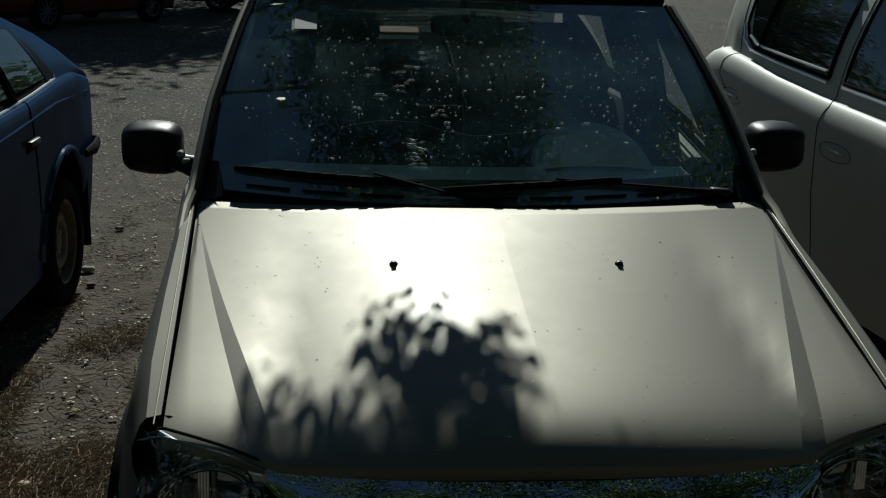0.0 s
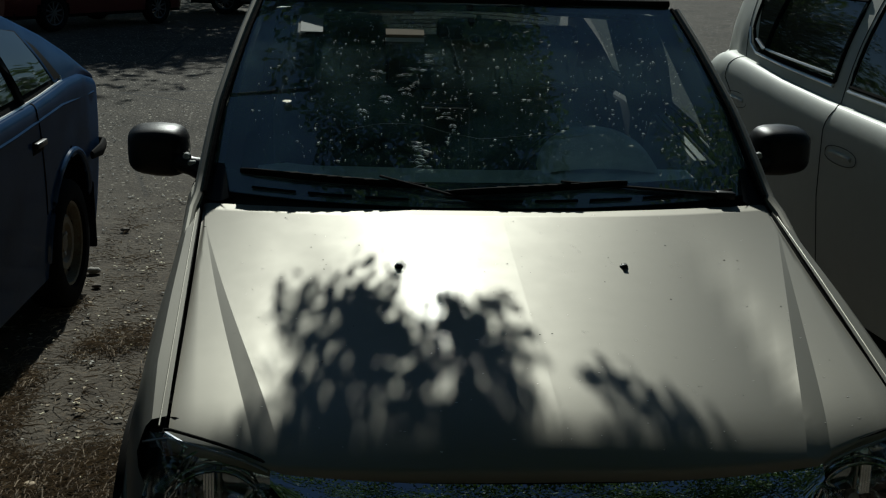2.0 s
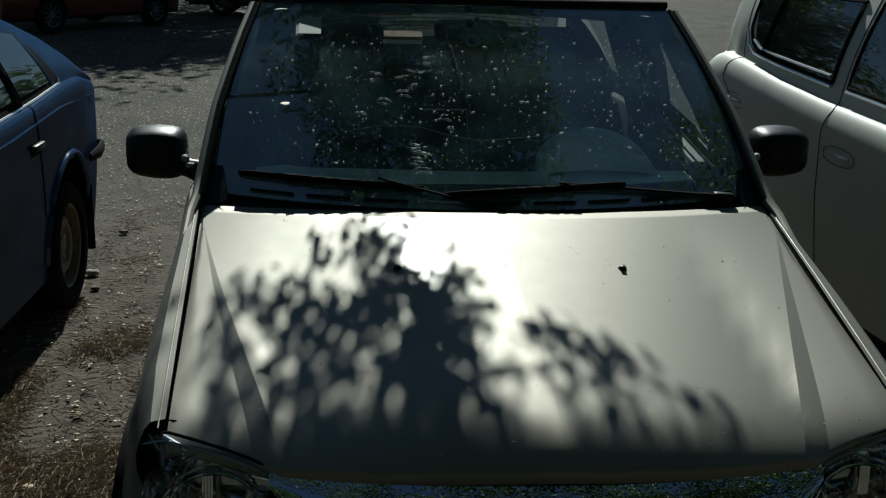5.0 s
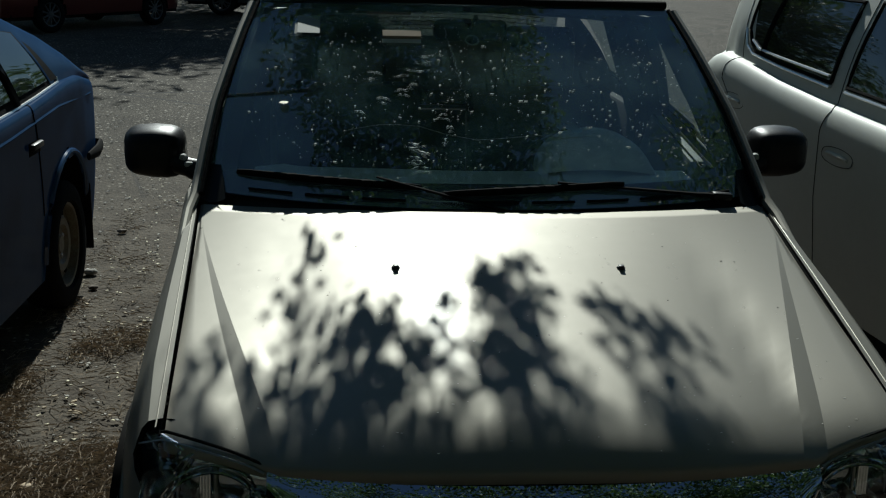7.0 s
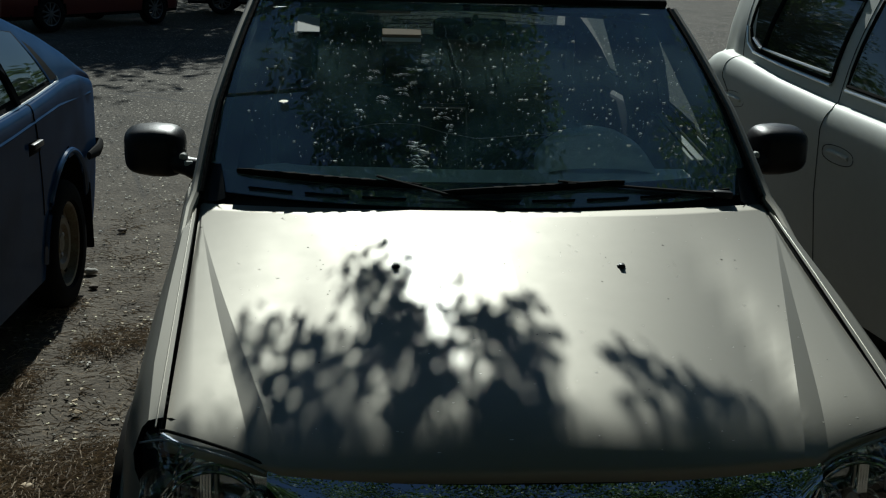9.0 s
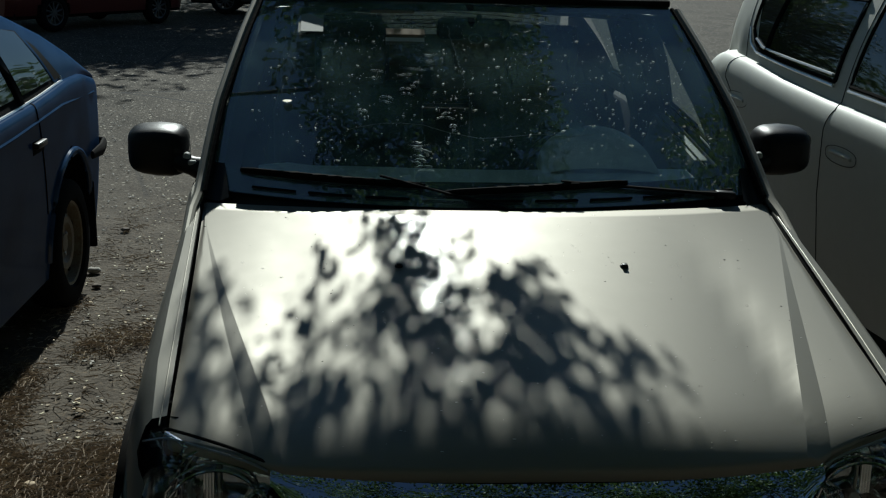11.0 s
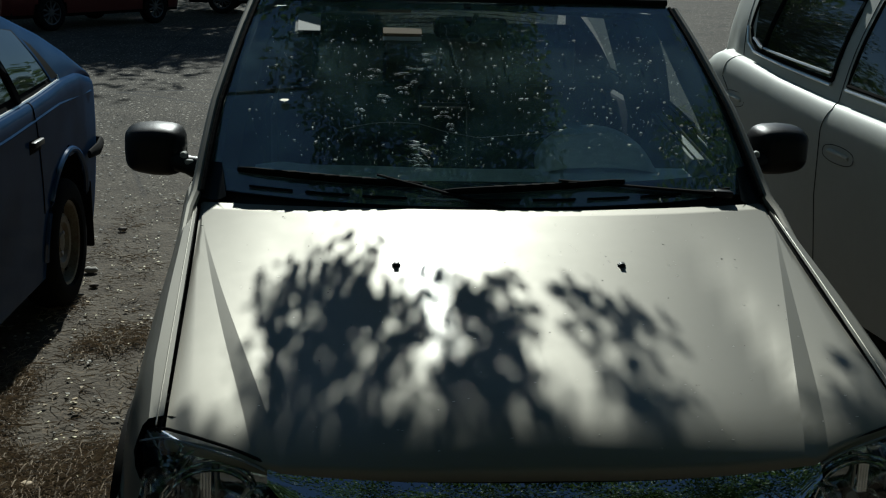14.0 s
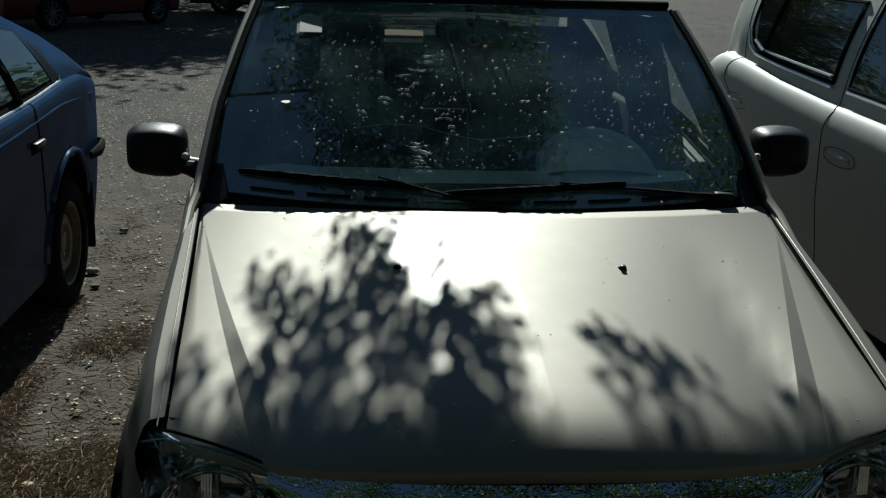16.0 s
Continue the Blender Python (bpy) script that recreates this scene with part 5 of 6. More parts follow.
            tube(bm, [((p.x + 0.002) * s, yh + 0.125 * math.cos(b), p.z + 0.036 * math.copysign(abs(math.sin(b)) ** 0.7, math.sin(b))) for b in (2 * math.pi * k / 24 for k in range(25))], 0.0013, 5, caps=False)
            part("handle_gap", bm, M_UNDER, car)
            bm = bmesh.new()
            tube(bm, [((p.x + 0.002) * s, yh - 0.085, p.z), ((p.x + 0.004) * s, yh - 0.06, p.z + 0.004), ((p.x + 0.005) * s, yh + 0.05, p.z + 0.008), ((p.x + 0.002) * s, yh + 0.085, p.z + 0.004)], [0.008, 0.010, 0.010, 0.008], 10)
            part("door_handle", bm, M_SILVER, car)
        bm = bmesh.new()
        q = section(SILVER, 4.36, 1.2)
        box(bm, (q.x * s - 0.05, 4.33, q.z - 0.12), (q.x * s + 0.006, 4.44, q.z + 0.01), 0.02)
        part("tail_lamp", bm, M_TAIL, car, "red tail lamp")
        bm = bmesh.new()
        box(bm, (0.58 * s - 0.14, 0.67, 0.66), (0.58 * s + 0.14, 0.80, 0.80), 0.03)
        part("headlamp", bm, M_DARKGLASS, car)
        bm = bmesh.new()
        box(bm, (0.90 * s - 0.085, 1.90, 1.03), (0.90 * s + 0.085, 2.00, 1.15), 0.035, 3)
        part("wing_mirror", bm, M_SILVER, car)
        bm = bmesh.new()
        box(bm, (0.80 * s - 0.05, 1.90, 1.04), (0.80 * s + 0.05, 1.96, 1.07), 0.01)
        part("mirror_arm", bm, M_SILVER, car)
    bm = bmesh.new()
    grid(bm, lambda u, v: Vector(((2 * u - 1) * lerp(0.66, 0.56, v), lerp(1.46, 2.12, v), curve_at(SILVER["zr"], lerp(1.46, 2.12, v)) + 0.05 * math.cos((2 * u - 1) * 1.0) + 0.01)), 12, 12)
    part("windscreen", bm, M_DARKGLASS, car)
    return car


build_silver_car()

# ---------------------------------------------------------------- cars across the road
FAR = dict(zb=0.28, drop=0.12, pow=0.6, crown=0.05, tuck=0.05,
           W=[(0, 0.62), (0.15, 0.78), (0.6, 0.86), (3.6, 0.86), (4.1, 0.80), (4.3, 0.68)],
           xs=[(0, 0.58), (0.6, 0.77), (3.6, 0.77), (4.3, 0.62)],
           zs=[(0, 0.70), (1.2, 0.98), (3.4, 1.05), (4.1, 1.02), (4.3, 0.90)],
           xr=[(0, 0.55), (1.2, 0.72), (1.9, 0.60), (3.2, 0.58), (3.8, 0.70), (4.3, 0.6)],
           zr=[(0, 0.72), (1.2, 1.0), (2.0, 1.43), (2.8, 1.47), (3.3, 1.40), (3.8, 1.08), (4.3, 0.92)])


def build_far_car(name, label, x, y, rz, paint_mat):
    car = thing(name, label, "car", (x, y, 0), rz=rz)

    def keep(yy, w, p):
        return all((yy - wy) ** 2 + (p.z - 0.33) ** 2 > 0.35 ** 2 or w > 1.2 for wy in (0.85, 3.45))
    skin(FAR, "body", paint_mat, car, 0.0, 4.3, keep, 0.07)
    bm = bmesh.new()
    box(bm, (-0.7, 0.1, 0.22), (0.7, 4.2, 0.32))
    part("underbody", bm, M_UNDER, car)
    for s in (-1, 1):
        for wy in (0.85, 3.45):
            wheel(car, 0.765 * s, wy, 0.31, 0.19, s, M_SHADEALLOY, 10)
            wheel_well(car, s, 0.55, 0.83, wy, 0.33, 0.355)
        pane(FAR, "front_window", M_DARKGLASS, car, s, [(1.5, 2.1), (2.4, 2.1), (2.4, 2.9), (2.0, 2.9)])
        pane(FAR, "rear_window", M_DARKGLASS, car, s, [(2.48, 2.1), (3.3, 2.1), (3.15, 2.9), (2.48, 2.9)])
        bm = bmesh.new()
        box(bm, (0.60 * s - 0.12, 4.2, 0.72), (0.60 * s + 0.12, 4.27, 0.88), 0.02)
        part("tail_lamp", bm, M_TAIL, car)
    return car


build_far_car("red_car", "red metallic saloon with alloy wheels in tree shade", -6.59, 17.83, -32, M_RED)
build_far_car("dark_car", "dark grey car parked across the road in shade", -4.0, 24.2, -90, M_DARKCAR)


# ---------------------------------------------------------------- trees
def leaf_cloud(name, centers, parent, size, material=M_LEAF, seed=1, droop=0.3, label=""):
    """One mesh of many folded leaves at the given centres."""
    rng = np.random.default_rng(seed)
    n = len(centers)
    c = np.array(centers)
    d = rng.normal(size=(n, 3))
    d[:, 2] -= droop
    d /= np.linalg.norm(d, axis=1)[:, None]
    s = np.cross(d, rng.normal(size=(n, 3)))
    s /= np.linalg.norm(s, axis=1)[:, None]
    nn = np.cross(d, s)
    L = size * rng.uniform(0.7, 1.3, n)[:, None]
    v = np.stack([c - d * L * 0.5, c + s * L * 0.30 + nn * L * 0.06 - d * L * 0.08, c + d * L * 0.5, c - s * L * 0.30 + nn * L * 0.06 - d * L * 0.08], 1).reshape(-1, 3)
    k = np.arange(n) * 4
    faces = np.concatenate([np.stack([k, k + 1, k + 2], 1), np.stack([k, k + 2, k + 3], 1)]).tolist()
    return mesh_ob(name, v.tolist(), faces, material, smooth=False, parent=parent, label=label)


def clump(rng, center, radius, n, flat=0.8):
    p = rng.normal(size=(n, 3))
    p /= np.linalg.norm(p, axis=1)[:, None]
    p *= (rng.random(n) ** 0.45)[:, None] * radius
    p[:, 2] *= flat
    return p + np.array(center)


def build_tree(name, label, at, height, crown_r, seed, leaf=0.09, clumps=34, per=260, low=0.35, group=""):
    rng = np.random.default_rng(seed)
    tree = thing(name, label, "tree", at, group)
    bm = bmesh.new()
    top = height * 0.8
    pts = [Vector((0.12 * math.sin(i * 1.3 + seed), 0.12 * math.cos(i * 1.7 + seed) - 0.12 * math.cos(seed), top * i / 8 - (0.05 if i == 0 else 0))) for i in range(9)]
    tube(bm, pts, [lerp(0.17, 0.03, (i / 8) ** 0.8) * height / 8 for i in range(9)], 12)
    part("trunk", bm, M_BARK, tree)
    pool = []
    for i in range(clumps):
        a, k = rng.uniform(0, 2 * math.pi), rng.uniform(0, 1)
        z = height * lerp(low, 1.0, k)
        r = crown_r * math.sin(math.pi * (0.18 + 0.80 * k)) ** 0.7 * rng.uniform(0.45, 1.0)
        c = (r * math.cos(a), r * math.sin(a), z)
        pool.append(clump(rng, c, crown_r * rng.uniform(0.22, 0.38), per))
        if i % 3 == 0:
            j = min(7, int(k * 6) + 1)
            bm = bmesh.new()
            p0, p1 = pts[j], Vector(c)
            tube(bm, [p0, p0.lerp(p1, 0.5) + Vector((0, 0, 0.2)), p1], [0.05, 0.03, 0.008], 6)
            part("limb", bm, M_BARK, tree)
    leaf_cloud("crown", np.concatenate(pool), tree, leaf, seed=seed)
    return tree


# trees across the road, which shade the red car, and trees behind the camera
build_tree("shade_tree", "leafy tree shading the cars across the road", (-6.8, 23.9, 0), 9.0, 5.2, 3, 0.19, 60, 240, 0.26)
build_tree("shade_tree", "leafy tree behind the parked cars across the road", (-3.2, 30.2, 0), 10.0, 4.6, 9, 0.20, 60, 300, 0.28)
build_tree("shade_tree", "dense leafy tree beside the red car", (-9.6, 26.2, 0), 9.5, 4.6, 5, 0.20, 60, 300, 0.28)
build_tree("shade_tree", "dense leafy tree behind the red car", (-5.2, 24.8, 0), 8.5, 4.0, 7, 0.20, 60, 300, 0.28)
# trees out of view behind and beside the camera, added for reflections
for i, (x, y, h, r) in enumerate(((-1.8, -5.6, 8.0, 3.0), (3.2, -5.4, 8.5, 3.0), (-7.0, -4.6, 8.5, 3.0), (7.5, -4.2, 8.5, 3.0), (-4.5, -7.0, 9.0, 3.2), (0.8, -9.0, 10.0, 3.6), (5.5, -7.5, 9.0, 3.2), (-10.0, -11.0, 11.0, 4.0), (11.0, -10.5, 11.0, 4.0),
                                  (9.0, 1.5, 13.0, 4.6), (11.0, 8.5, 13.0, 4.6), (-9.5, 1.0, 13.0, 4.6), (-11.0, 9.0, 13.0, 4.4))):
    build_tree("unseen_tree", "unseen leafy tree with a grey brown trunk, added for reflections", (x, y, 0), h, r, 20 + i, 0.18, 34, 240, 0.22, "trees along the verge")


# ring of leaves out of view, added to cover the low sky
def build_unseen_woods():
    rng = np.random.default_rng(41)
    pool = []
    for i in range(150):
        a = 2 * math.pi * i / 150
        rad = rng.uniform(58, 70)
        pool.append(clump(rng, (rad * math.sin(a), 5 + rad * math.cos(a), rng.uniform(3, 9)), rng.uniform(3.5, 6.0), 260, 1.0))
    c = np.concatenate(pool)
    c = c[c[:, 2] > 0.5]
    tagged(leaf_cloud("unseen_woods", c, None, 0.9, seed=42), "unseen belt of leafy woods, added to close the horizon", "woods", kind="stuff")


build_unseen_woods()

# the tree whose branches hang over the beige car
TREE_AT = Vector((-4.4, 2.8, 0.0))


def sun_point(x, y, dist):
    """A place dist metres towards the sun from the bonnet at (x, y)."""
    return Vector((x, y, lerp(0.86, 1.02, (y - 0.15)))) + sun_dir * dist


def build_overhead_tree():
    rng = np.random.default_rng(5)
    tree = thing("overhanging_tree", "tall leafy tree with branches hanging over the beige car", "tree", tuple(TREE_AT))
    bm = bmesh.new()
    trunk = [Vector(p) for p in ((0, 0, -0.05), (0.05, 0.02, 1.2), (0.12, 0.0, 2.6), (0.1, 0.1, 4.2), (0.2, 0.15, 5.6), (0.35, 0.1, 7.2), (0.4, 0.1, 8.6))]
    tube(bm, trunk, [0.22, 0.19, 0.17, 0.15, 0.12, 0.08, 0.03], 14)
    part("trunk", bm, M_BARK, tree)
    pool = []
    for base, tip, up in ((3, (4.6, 1.4, 5.4), 0.7), (4, (5.4, 0.2, 6.6), 0.8), (4, (3.2, 2.6, 6.6), 0.7), (5, (-2.4, 0.8, 7.6), 0.4), (4, (-2.0, -1.4, 6.4), 0.4)):
        p0, p1 = trunk[base], Vector(tip)
        mid = p0.lerp(p1, 0.5) + Vector((0, 0, up))
        bm = bmesh.new()
        path = [p0.lerp(mid, k) * (1 - k) + mid.lerp(p1, k) * k for k in (i / 8 for i in range(9))]
        tube(bm, path, [lerp(0.055, 0.010, i / 8) for i in range(9)], 8)
        part("limb", bm, M_BARK, tree)
        for k in range(7 if p1.x > 0 else 3, 9):
            pool.append(clump(rng, path[k] + Vector(rng.uniform(-0.45, 0.45, 3)), 0.62, 420, 0.7))
    for i in range(230):
        z = rng.uniform(4.4, 8.6)
        c = Vector((rng.uniform(-4.6, 4.6), rng.uniform(-3.0, 1.3 * (z - 0.9) - 1.0), z))
        if c.y > 0.4 and not -0.9 - 0.10 * (z - 4) < c.x < 0.75 + 0.12 * (z - 4) and c.x < 3.4:
            continue
        pool.append(clump(rng, c - TREE_AT, rng.uniform(0.45, 0.85), 400, 0.7))
    for i in range(46):
        z = rng.uniform(4.8, 7.6)
        c = Vector((rng.uniform(-0.8, 1.0), rng.uniform(1.4, min(4.4, 1.3 * (z - 0.9) - 1.2)), z))
        pool.append(clump(rng, c - TREE_AT, rng.uniform(0.35, 0.6), 300, 0.7))
    for i in range(64):
        y = rng.uniform(-8.0, -2.2)
        c = Vector((rng.uniform(-5.0, 5.0), y, rng.uniform(2.6 if y < -4 else 3.8, 8.0))) - TREE_AT
        pool.append(clump(rng, c, rng.uniform(0.6, 1.0), 400, 0.7))
    leaf_cloud("crown", np.concatenate(pool), tree, 0.085, seed=6)
    return tree


overhead_tree = build_overhead_tree()


def hanging_branch(name, seed, tip, root, tip_d, root_d, width, leaves, leaf, extra=()):
    """A drooping spray whose tip and root lie sunwards of two places on the bonnet. It is a part of the tree."""
    rng = np.random.default_rng(seed)
    a, b = sun_point(*root, root_d) - TREE_AT, sun_point(*tip, tip_d) - TREE_AT
    br = new(name)
    br.parent = overhead_tree
    br.matrix_basis = Matrix.Translation(a)
    bm = bmesh.new()
    path = [a.lerp(b, k) + Vector((0, 0, 0.10 * math.sin(math.pi * k))) - a for k in (i / 8 for i in range(9))]
    tube(bm, path, [lerp(0.016, 0.003, i / 8) for i in range(9)], 6)
    pool = []
    twig_dirs = []
    for i in range(leaves[0]):
        k = 0.18 + 0.82 * (i + 0.5) / leaves[0]
        p = path[0].lerp(path[-1], k) + Vector((0, 0, 0.10 * math.sin(math.pi * k)))
        side = -1 if i % 2 else 1
        reach = width * (1.0 - 0.55 * k) * rng.uniform(0.25, 1.0)
        q = p + Vector((side * reach, rng.uniform(-0.25, 0.25) * width, rng.uniform(-0.22, 0.12) * width))
        tube(bm, [p, p.lerp(q, 0.5) + Vector((0, 0, 0.015)), q], [0.004, 0.003, 0.0015], 5)
        for j in range(leaves[1]):
            c = p.lerp(q, rng.uniform(0.15, 1.08))
            pool.append(np.array(c) + rng.normal(size=3) * (0.020 + 0.035 * (1 - k)))
    part("stem", bm, M_BARK, br)
    leaf_cloud("leaves", np.array(pool), br, leaf, seed=seed + 50, droop=0.8)
    return br, a


BR = [hanging_branch("branch", 11, (-0.20, 0.98), (-0.27, -0.45), 2.3, 6.2, 0.26, (56, 28), 0.034),
      hanging_branch("branch", 12, (0.02, 0.84), (0.02, -0.5), 2.8, 6.6, 0.20, (46, 26), 0.040),
      hanging_branch("branch", 13, (0.30, 0.62), (0.34, -0.6), 2.8, 6.4, 0.21, (28, 17), 0.040),
      hanging_branch("branch", 14, (-0.52, 0.50), (-0.46, -0.6), 3.0, 6.4, 0.17, (18, 14), 0.046),
      hanging_branch("branch", 15, (0.55, 0.45), (0.62, -0.6), 3.0, 6.4, 0.20, (15, 12), 0.048),
      hanging_branch("branch", 16, (-0.36, 1.02), (-0.38, 0.1), 2.0, 4.8, 0.09, (11, 8), 0.040),
      hanging_branch("branch", 17, (-0.16, 0.70), (-0.18, -0.5), 2.8, 6.2, 0.36, (38, 18), 0.040),
      hanging_branch("branch", 18, (-0.40, 0.80), (-0.40, -0.5), 2.6, 6.2, 0.22, (42, 22), 0.038)]


# ---------------------------------------------------------------- litter on the ground
def build_litter():
    rng = np.random.default_rng(17)

    def density(x, y):
        d = 0.06 + 2.0 * max(0.0, noise.noise(Vector((x * 2.6, y * 2.0, 3.0))) + lerp(0.42, -0.04, min(1, max(0, (y - 1.7) / 1.5))))
        return d * (1.0 if y < 3.0 else math.exp(-(y - 3.0) / 1.3))
    verts, faces = [], []
    tries = 0
    while len(faces) < 60000 and tries < 60000:
        tries += 1
        x, y = rng.uniform(-1.75, -0.82), 1.1 + 4.6 * rng.random() ** 1.6
        if rng.random() > density(x, y):
            continue
        L, a, t = rng.uniform(0.015, 0.070), rng.uniform(0, 2 * math.pi), rng.uniform(-0.25, 0.3)
        w = rng.uniform(0.0009, 0.0024)
        c = Vector((x, y, rng.uniform(0.002, 0.014)))
        d = Vector((math.cos(a) * math.cos(t), math.sin(a) * math.cos(t), math.sin(t) * 0.5)) * L / 2
        s = Vector((-math.sin(a), math.cos(a), 0)) * w
        u = Vector((0, 0, w * 1.3))
        k = len(verts)
        bend = Vector((0, 0, rng.uniform(0, 0.006)))
        verts += [c - d - s, c - d + s, c - d + u, c + bend - s, c + bend + s, c + bend + u, c + d - s, c + d + s, c + d + u]
        faces += [(k, k + 3, k + 5, k + 2), (k + 1, k + 2, k + 5, k + 4), (k + 3, k + 6, k + 8, k + 5), (k + 4, k + 5, k + 8, k + 7)]
    tagged(mesh_ob("needle_litter", verts, faces, M_NEEDLE, smooth=False), "dry brown needles and twigs strewn over the earth", "litter", kind="stuff")

    def flakes(name, label, category, n, r0, r1, material, x0, x1, y0, y1, flat, seed):
        rg = np.random.default_rng(seed)
        vs, fs = [], []
        for i in range(n):
            r = rg.uniform(r0, r1)
            a0 = rg.uniform(0, 6.28)
            st = rg.uniform(1.0, 2.2)
            cx, cy = rg.uniform(x0, x1), rg.uniform(y0, y1)
            tz = rg.uniform(-0.3, 0.3)
            k = len(vs)
            m = 7
            for lev, sc in ((0.0, 1.0), (flat, 0.75)):
                for j in range(m):
                    b = 2 * math.pi * j / m
                    q = r * sc * (0.75 + 0.25 * math.sin(3 * b + i))
                    ex, ey = q * st * math.cos(b), q * math.sin(b)
                    dx, dy = ex * math.cos(a0) - ey * math.sin(a0), ex * math.sin(a0) + ey * math.cos(a0)
                    vs.append((cx + dx, cy + dy, 0.003 + lev * r + max(0, tz * dx) + 0.002))
            fs.append(tuple(range(k + m, k + 2 * m)))
            fs += [(k + j, k + (j + 1) % m, k + m + (j + 1) % m, k + m + j) for j in range(m)]
        tagged(mesh_ob(name, vs, fs, material, smooth=False), label, category, kind="stuff")

    flakes("bark_flakes", "pale bark flakes lying among the needles", "litter", 90, 0.005, 0.013, M_CHIP, -1.7, -0.85, 1.2, 4.5, 0.35, 3)
    flakes("pale_crumbs", "pale crumbs of bark and leaf on the earth", "litter", 420, 0.003, 0.009, M_DRYLEAF, -1.8, -0.8, 1.2, 6.5, 0.3, 8)
    flakes("gravel", "loose grey pebbles on the ground", "gravel", 1500, 0.003, 0.012, M_STONE, -2.9, -0.6, 1.3, 10.0, 0.3, 4)
    # single stones and cones
    for name, label, x, y, r, material in (("stone", "pale grey stone lying on the earth", -1.668, 4.0, 0.035, M_STONE), ("pine_cone", "dark pine cone lying on the ground", -1.675, 4.83, 0.026, M_BARK),
                                           ("pine_cone", "dark pine cone beside the wheel", -1.60, 3.75, 0.024, M_BARK), ("bark_piece", "curled pale piece of bark on the needles", -1.335, 2.27, 0.020, M_CHIP),
                                           ("bark_piece", "broad pale piece of bark on the earth", -1.36, 1.715, 0.022, M_CHIP)):
        bm = bmesh.new()
        bmesh.ops.create_icosphere(bm, subdivisions=2, radius=r)
        for v in bm.verts:
            v.co *= 0.8 + 0.35 * noise.noise(v.co * 60 + Vector((x, y, 0)))
            v.co.z *= 0.6 if material is not M_CHIP else 0.28
            v.co.x *= 1.3
        ob = part(name, bm, material, None, sharp=60)
        ob.location = (x, y, r * 0.4)
        tagged(ob, label, name.split("_")[0])


build_litter()


# ---------------------------------------------------------------- what moves
def motions():
    def s(i, dx, dy):
        """Pose of a branch that is blown dx sideways and dy away from the camera."""
        return Matrix.Translation(BR[i][1] + Vector((dx, dy, 0.15 * dy))) @ pose(0, 0, 0, 0, 4 * dx, 6 * dx)

    walk(BR[0][0], [(0, s(0, -0.010, -0.338)), (0.5, s(0, 0.010, -0.285)), (1, s(0, -0.060, -0.351)), (1.5, s(0, -0.100, -0.355)), (2, s(0, -0.100, -0.171)), (2.5, s(0, -0.020, 0.014)), (3, s(0, 0.020, 0.094)), (3.5, s(0, -0.020, 0.124)), (4, s(0, -0.050, 0.108)), (6.5, s(0, -0.090, -0.191)), (7, s(0, -0.110, -0.307)), (7.5, s(0, -0.040, -0.317)), (8, s(0, -0.040, -0.252)), (8.5, s(0, -0.090, -0.182)), (9, s(0, -0.060, -0.102)), (11.5, s(0, 0.000, 0.114)), (12, s(0, 0.120, 0.053)), (12.5, s(0, 0.150, -0.041)), (13, s(0, 0.120, -0.040)), (13.5, s(0, 0.060, -0.047)), (14, s(0, -0.140, -0.056)), (14.5, s(0, -0.130, -0.011)), (15, s(0, -0.080, -0.017)), (15.5, s(0, -0.110, 0.014)), (16, s(0, -0.090, 0.076))])
    walk(BR[1][0], [(0, s(1, -0.120, -0.250)), (0.5, s(1, -0.170, -0.322)), (1, s(1, -0.180, -0.284)), (1.5, s(1, -0.180, -0.154)), (2, s(1, -0.120, -0.139)), (2.5, s(1, -0.110, -0.148)), (3, s(1, -0.180, -0.062)), (3.5, s(1, -0.170, -0.062)), (4, s(1, -0.220, -0.077)), (6.5, s(1, -0.060, 0.101)), (7, s(1, -0.040, 0.045)), (7.5, s(1, -0.030, 0.045)), (8, s(1, -0.040, 0.008)), (8.5, s(1, -0.070, -0.103)), (9, s(1, -0.060, -0.140)), (11.5, s(1, 0.010, 0.036)), (12, s(1, 0.060, 0.037)), (12.5, s(1, 0.050, 0.074)), (13, s(1, -0.060, 0.083)), (13.5, s(1, -0.070, 0.064)), (14, s(1, -0.090, -0.047)), (14.5, s(1, -0.060, -0.047)), (15, s(1, -0.050, -0.047)), (15.5, s(1, -0.090, -0.065)), (16, s(1, -0.130, -0.092))])
    walk(BR[2][0], [(0, s(2, -0.110, -0.378)), (0.5, s(2, -0.110, -0.378)), (1, s(2, -0.110, -0.378)), (1.5, s(2, -0.130, -0.343)), (2, s(2, -0.110, -0.156)), (2.5, s(2, -0.160, -0.123)), (3, s(2, -0.140, -0.047)), (3.5, s(2, -0.240, -0.061)), (4, s(2, -0.260, -0.080)), (6.5, s(2, -0.050, 0.192)), (7, s(2, -0.050, 0.146)), (7.5, s(2, -0.140, 0.128)), (8, s(2, -0.090, 0.262)), (8.5, s(2, -0.090, 0.040)), (9, s(2, -0.050, -0.066)), (11.5, s(2, -0.160, 0.035)), (12, s(2, -0.050, 0.072)), (12.5, s(2, 0.010, 0.263)), (13, s(2, 0.020, 0.173)), (13.5, s(2, -0.030, 0.203)), (14, s(2, -0.110, 0.177)), (14.5, s(2, -0.120, 0.093)), (15, s(2, -0.100, -0.026)), (15.5, s(2, -0.120, 0.019)), (16, s(2, -0.080, 0.013))])
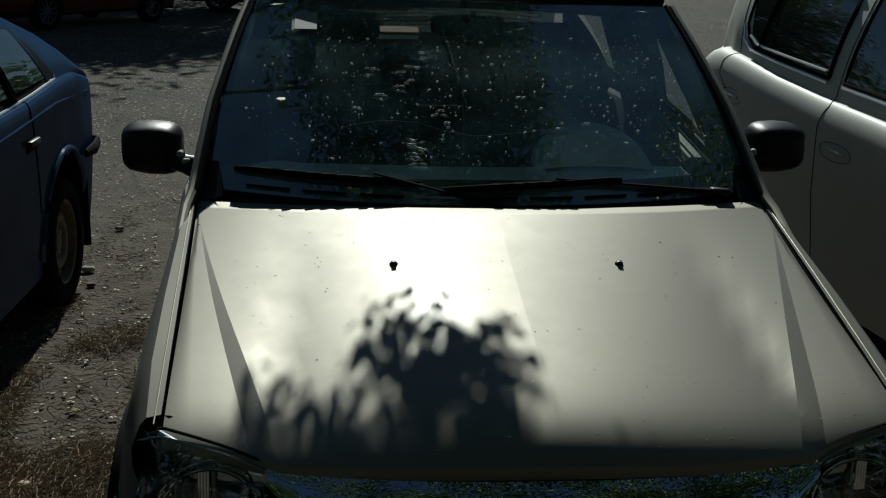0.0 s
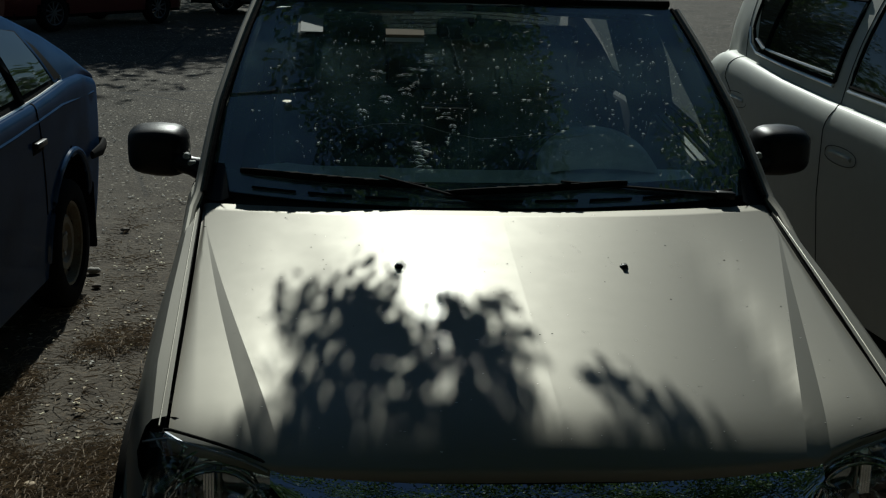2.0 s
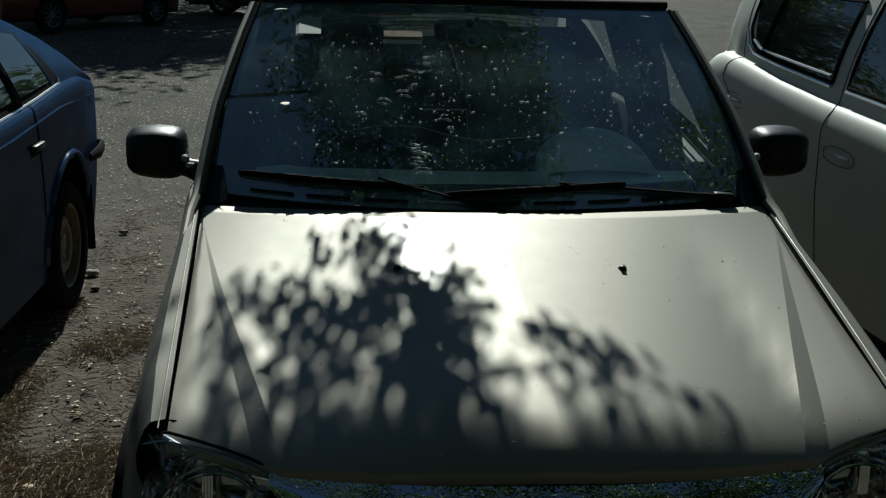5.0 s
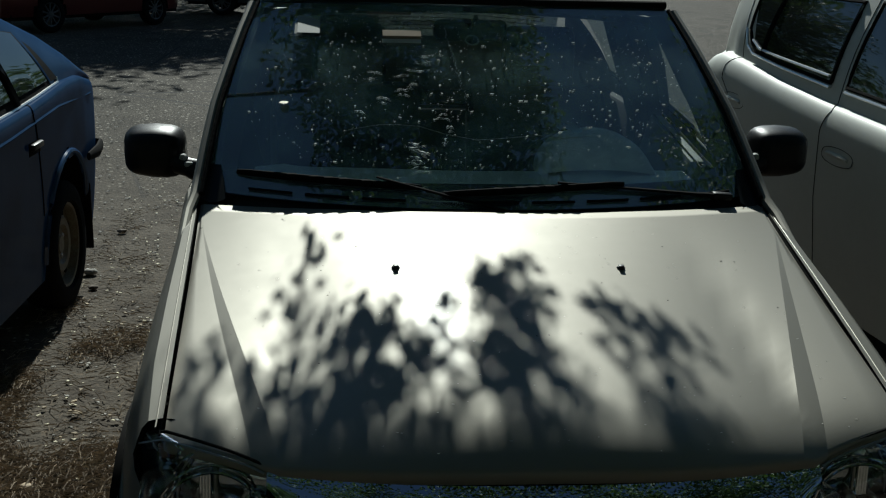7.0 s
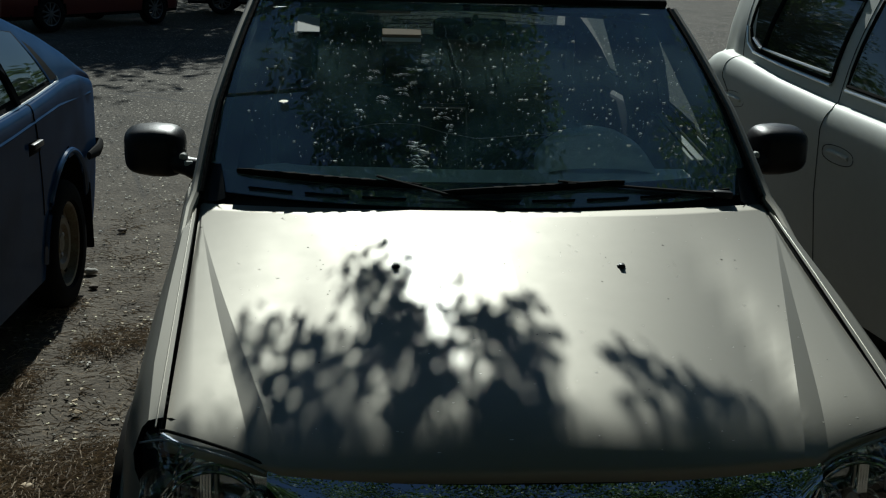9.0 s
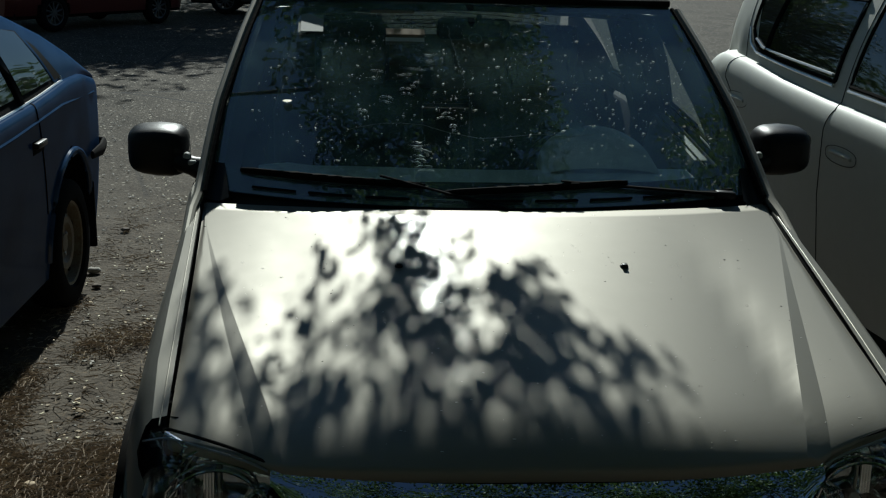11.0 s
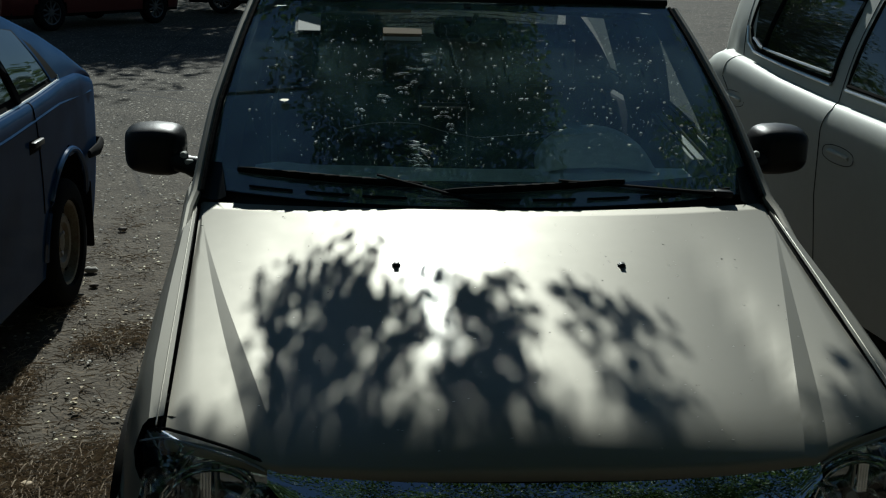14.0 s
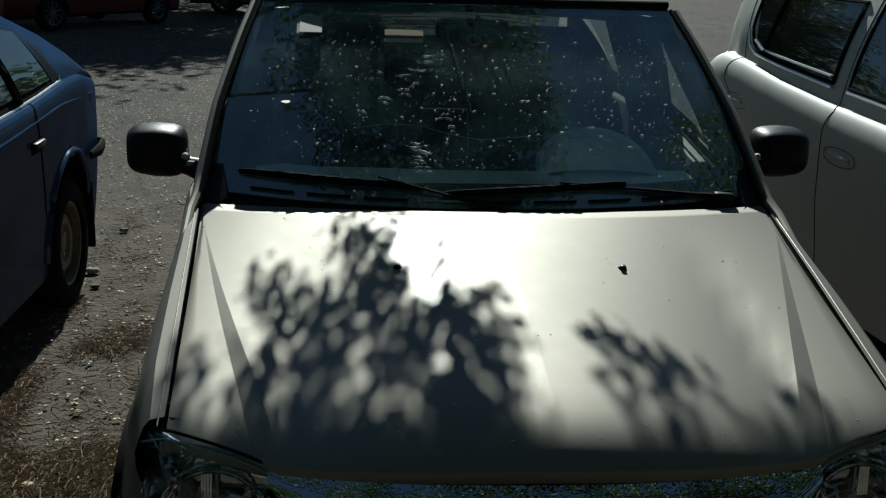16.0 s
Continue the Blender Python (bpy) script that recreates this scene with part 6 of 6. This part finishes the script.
    walk(BR[3][0], [(0, s(3, 0.056, -0.260)), (0.5, s(3, 0.037, -0.260)), (1, s(3, 0.025, -0.226)), (1.5, s(3, 0.000, -0.154)), (2, s(3, -0.019, -0.036)), (2.5, s(3, -0.048, 0.050)), (3, s(3, -0.082, 0.295)), (3.5, s(3, -0.076, 0.500)), (4, s(3, -0.067, 0.469)), (6.5, s(3, -0.100, 0.351)), (7, s(3, -0.098, 0.217)), (7.5, s(3, -0.132, 0.119)), (8, s(3, -0.152, -0.055)), (8.5, s(3, -0.139, -0.035)), (9, s(3, -0.118, -0.035)), (11.5, s(3, -0.131, 0.532)), (12, s(3, -0.118, 0.242)), (12.5, s(3, -0.105, 0.028)), (13, s(3, -0.154, 0.119)), (13.5, s(3, -0.084, 0.439)), (14, s(3, -0.121, -0.014)), (14.5, s(3, -0.126, -0.014)), (15, s(3, -0.059, 0.295)), (15.5, s(3, -0.079, 0.142)), (16, s(3, -0.130, 0.192))])
    walk(BR[4][0], [(0, s(4, -0.350, -0.170)), (0.5, s(4, -0.350, -0.197)), (1, s(4, -0.350, -0.216)), (1.5, s(4, -0.280, -0.197)), (2, s(4, -0.220, -0.113)), (2.5, s(4, -0.220, 0.034)), (3, s(4, -0.230, -0.005)), (3.5, s(4, -0.270, 0.090)), (4, s(4, -0.290, 0.041)), (6.5, s(4, -0.220, -0.067)), (7, s(4, -0.230, -0.151)), (7.5, s(4, -0.220, -0.131)), (8, s(4, -0.230, -0.179)), (8.5, s(4, -0.220, -0.168)), (9, s(4, -0.200, 0.019)), (11.5, s(4, -0.290, -0.143)), (12, s(4, -0.140, -0.040)), (12.5, s(4, -0.210, -0.029)), (13, s(4, -0.130, -0.011)), (13.5, s(4, -0.150, -0.016)), (14, s(4, 0.080, 0.205)), (14.5, s(4, 0.050, 0.398)), (15, s(4, 0.070, 0.491)), (15.5, s(4, 0.100, 0.481)), (16, s(4, -0.070, 0.086))])
    walk(BR[5][0], [(0, s(5, -0.053, -0.558)), (0.5, s(5, -0.055, -0.516)), (1, s(5, -0.056, -0.472)), (1.5, s(5, -0.058, -0.379)), (2, s(5, -0.059, -0.330)), (2.5, s(5, -0.089, -0.140)), (3, s(5, -0.096, 0.046)), (3.5, s(5, -0.071, 0.115)), (4, s(5, -0.071, 0.098)), (6.5, s(5, -0.097, 0.080)), (7, s(5, -0.091, 0.097)), (7.5, s(5, -0.091, 0.115)), (8, s(5, -0.097, 0.080)), (8.5, s(5, -0.117, -0.081)), (9, s(5, -0.098, -0.225)), (11.5, s(5, -0.069, 0.047)), (12, s(5, -0.069, 0.047)), (12.5, s(5, -0.070, 0.063)), (13, s(5, -0.070, 0.080)), (13.5, s(5, -0.082, 0.014)), (14, s(5, -0.120, -0.019)), (14.5, s(5, -0.144, -0.050)), (15, s(5, -0.105, -0.050)), (15.5, s(5, -0.114, -0.140)), (16, s(5, -0.138, -0.169))])
    walk(BR[6][0], [(0, s(6, -0.064, -0.161)), (0.5, s(6, -0.062, -0.140)), (1, s(6, -0.061, -0.119)), (1.5, s(6, -0.059, -0.076)), (2, s(6, -0.056, -0.031)), (2.5, s(6, -0.077, -0.008)), (3, s(6, -0.076, 0.016)), (3.5, s(6, -0.075, 0.040)), (4, s(6, -0.075, 0.040)), (6.5, s(6, -0.052, 0.040)), (7, s(6, -0.066, -0.008)), (7.5, s(6, -0.076, 0.016)), (8, s(6, -0.052, 0.040)), (8.5, s(6, -0.056, -0.031)), (9, s(6, -0.038, -0.098)), (11.5, s(6, -0.027, 0.064)), (12, s(6, -0.080, 0.120)), (12.5, s(6, -0.110, 0.160)), (13, s(6, -0.120, 0.180)), (13.5, s(6, -0.120, 0.180)), (14, s(6, -0.072, 0.089)), (14.5, s(6, -0.085, 0.064)), (15, s(6, -0.052, 0.040)), (15.5, s(6, -0.052, 0.040)), (16, s(6, -0.063, 0.040))])
    walk(BR[7][0], [(0, s(7, -0.040, -0.274)), (0.5, s(7, -0.050, -0.272)), (1, s(7, -0.060, -0.242)), (1.5, s(7, -0.060, 0.028)), (2, s(7, -0.010, 0.063)), (2.5, s(7, 0.000, 0.079)), (3, s(7, -0.010, 0.145)), (3.5, s(7, 0.000, 0.079)), (4, s(7, -0.080, 0.275)), (6.5, s(7, -0.010, -0.218)), (7, s(7, -0.040, -0.211)), (7.5, s(7, -0.070, -0.194)), (8, s(7, -0.050, -0.055)), (8.5, s(7, 0.020, -0.061)), (9, s(7, -0.070, -0.050)), (11.5, s(7, -0.070, -0.203)), (12, s(7, -0.060, -0.152)), (12.5, s(7, 0.000, 0.079)), (13, s(7, -0.030, 0.067)), (13.5, s(7, -0.070, 0.039)), (14, s(7, -0.050, 0.098)), (14.5, s(7, -0.060, 0.055)), (15, s(7, -0.080, 0.105)), (15.5, s(7, -0.070, 0.102)), (16, s(7, -0.070, 0.147))])


motions()
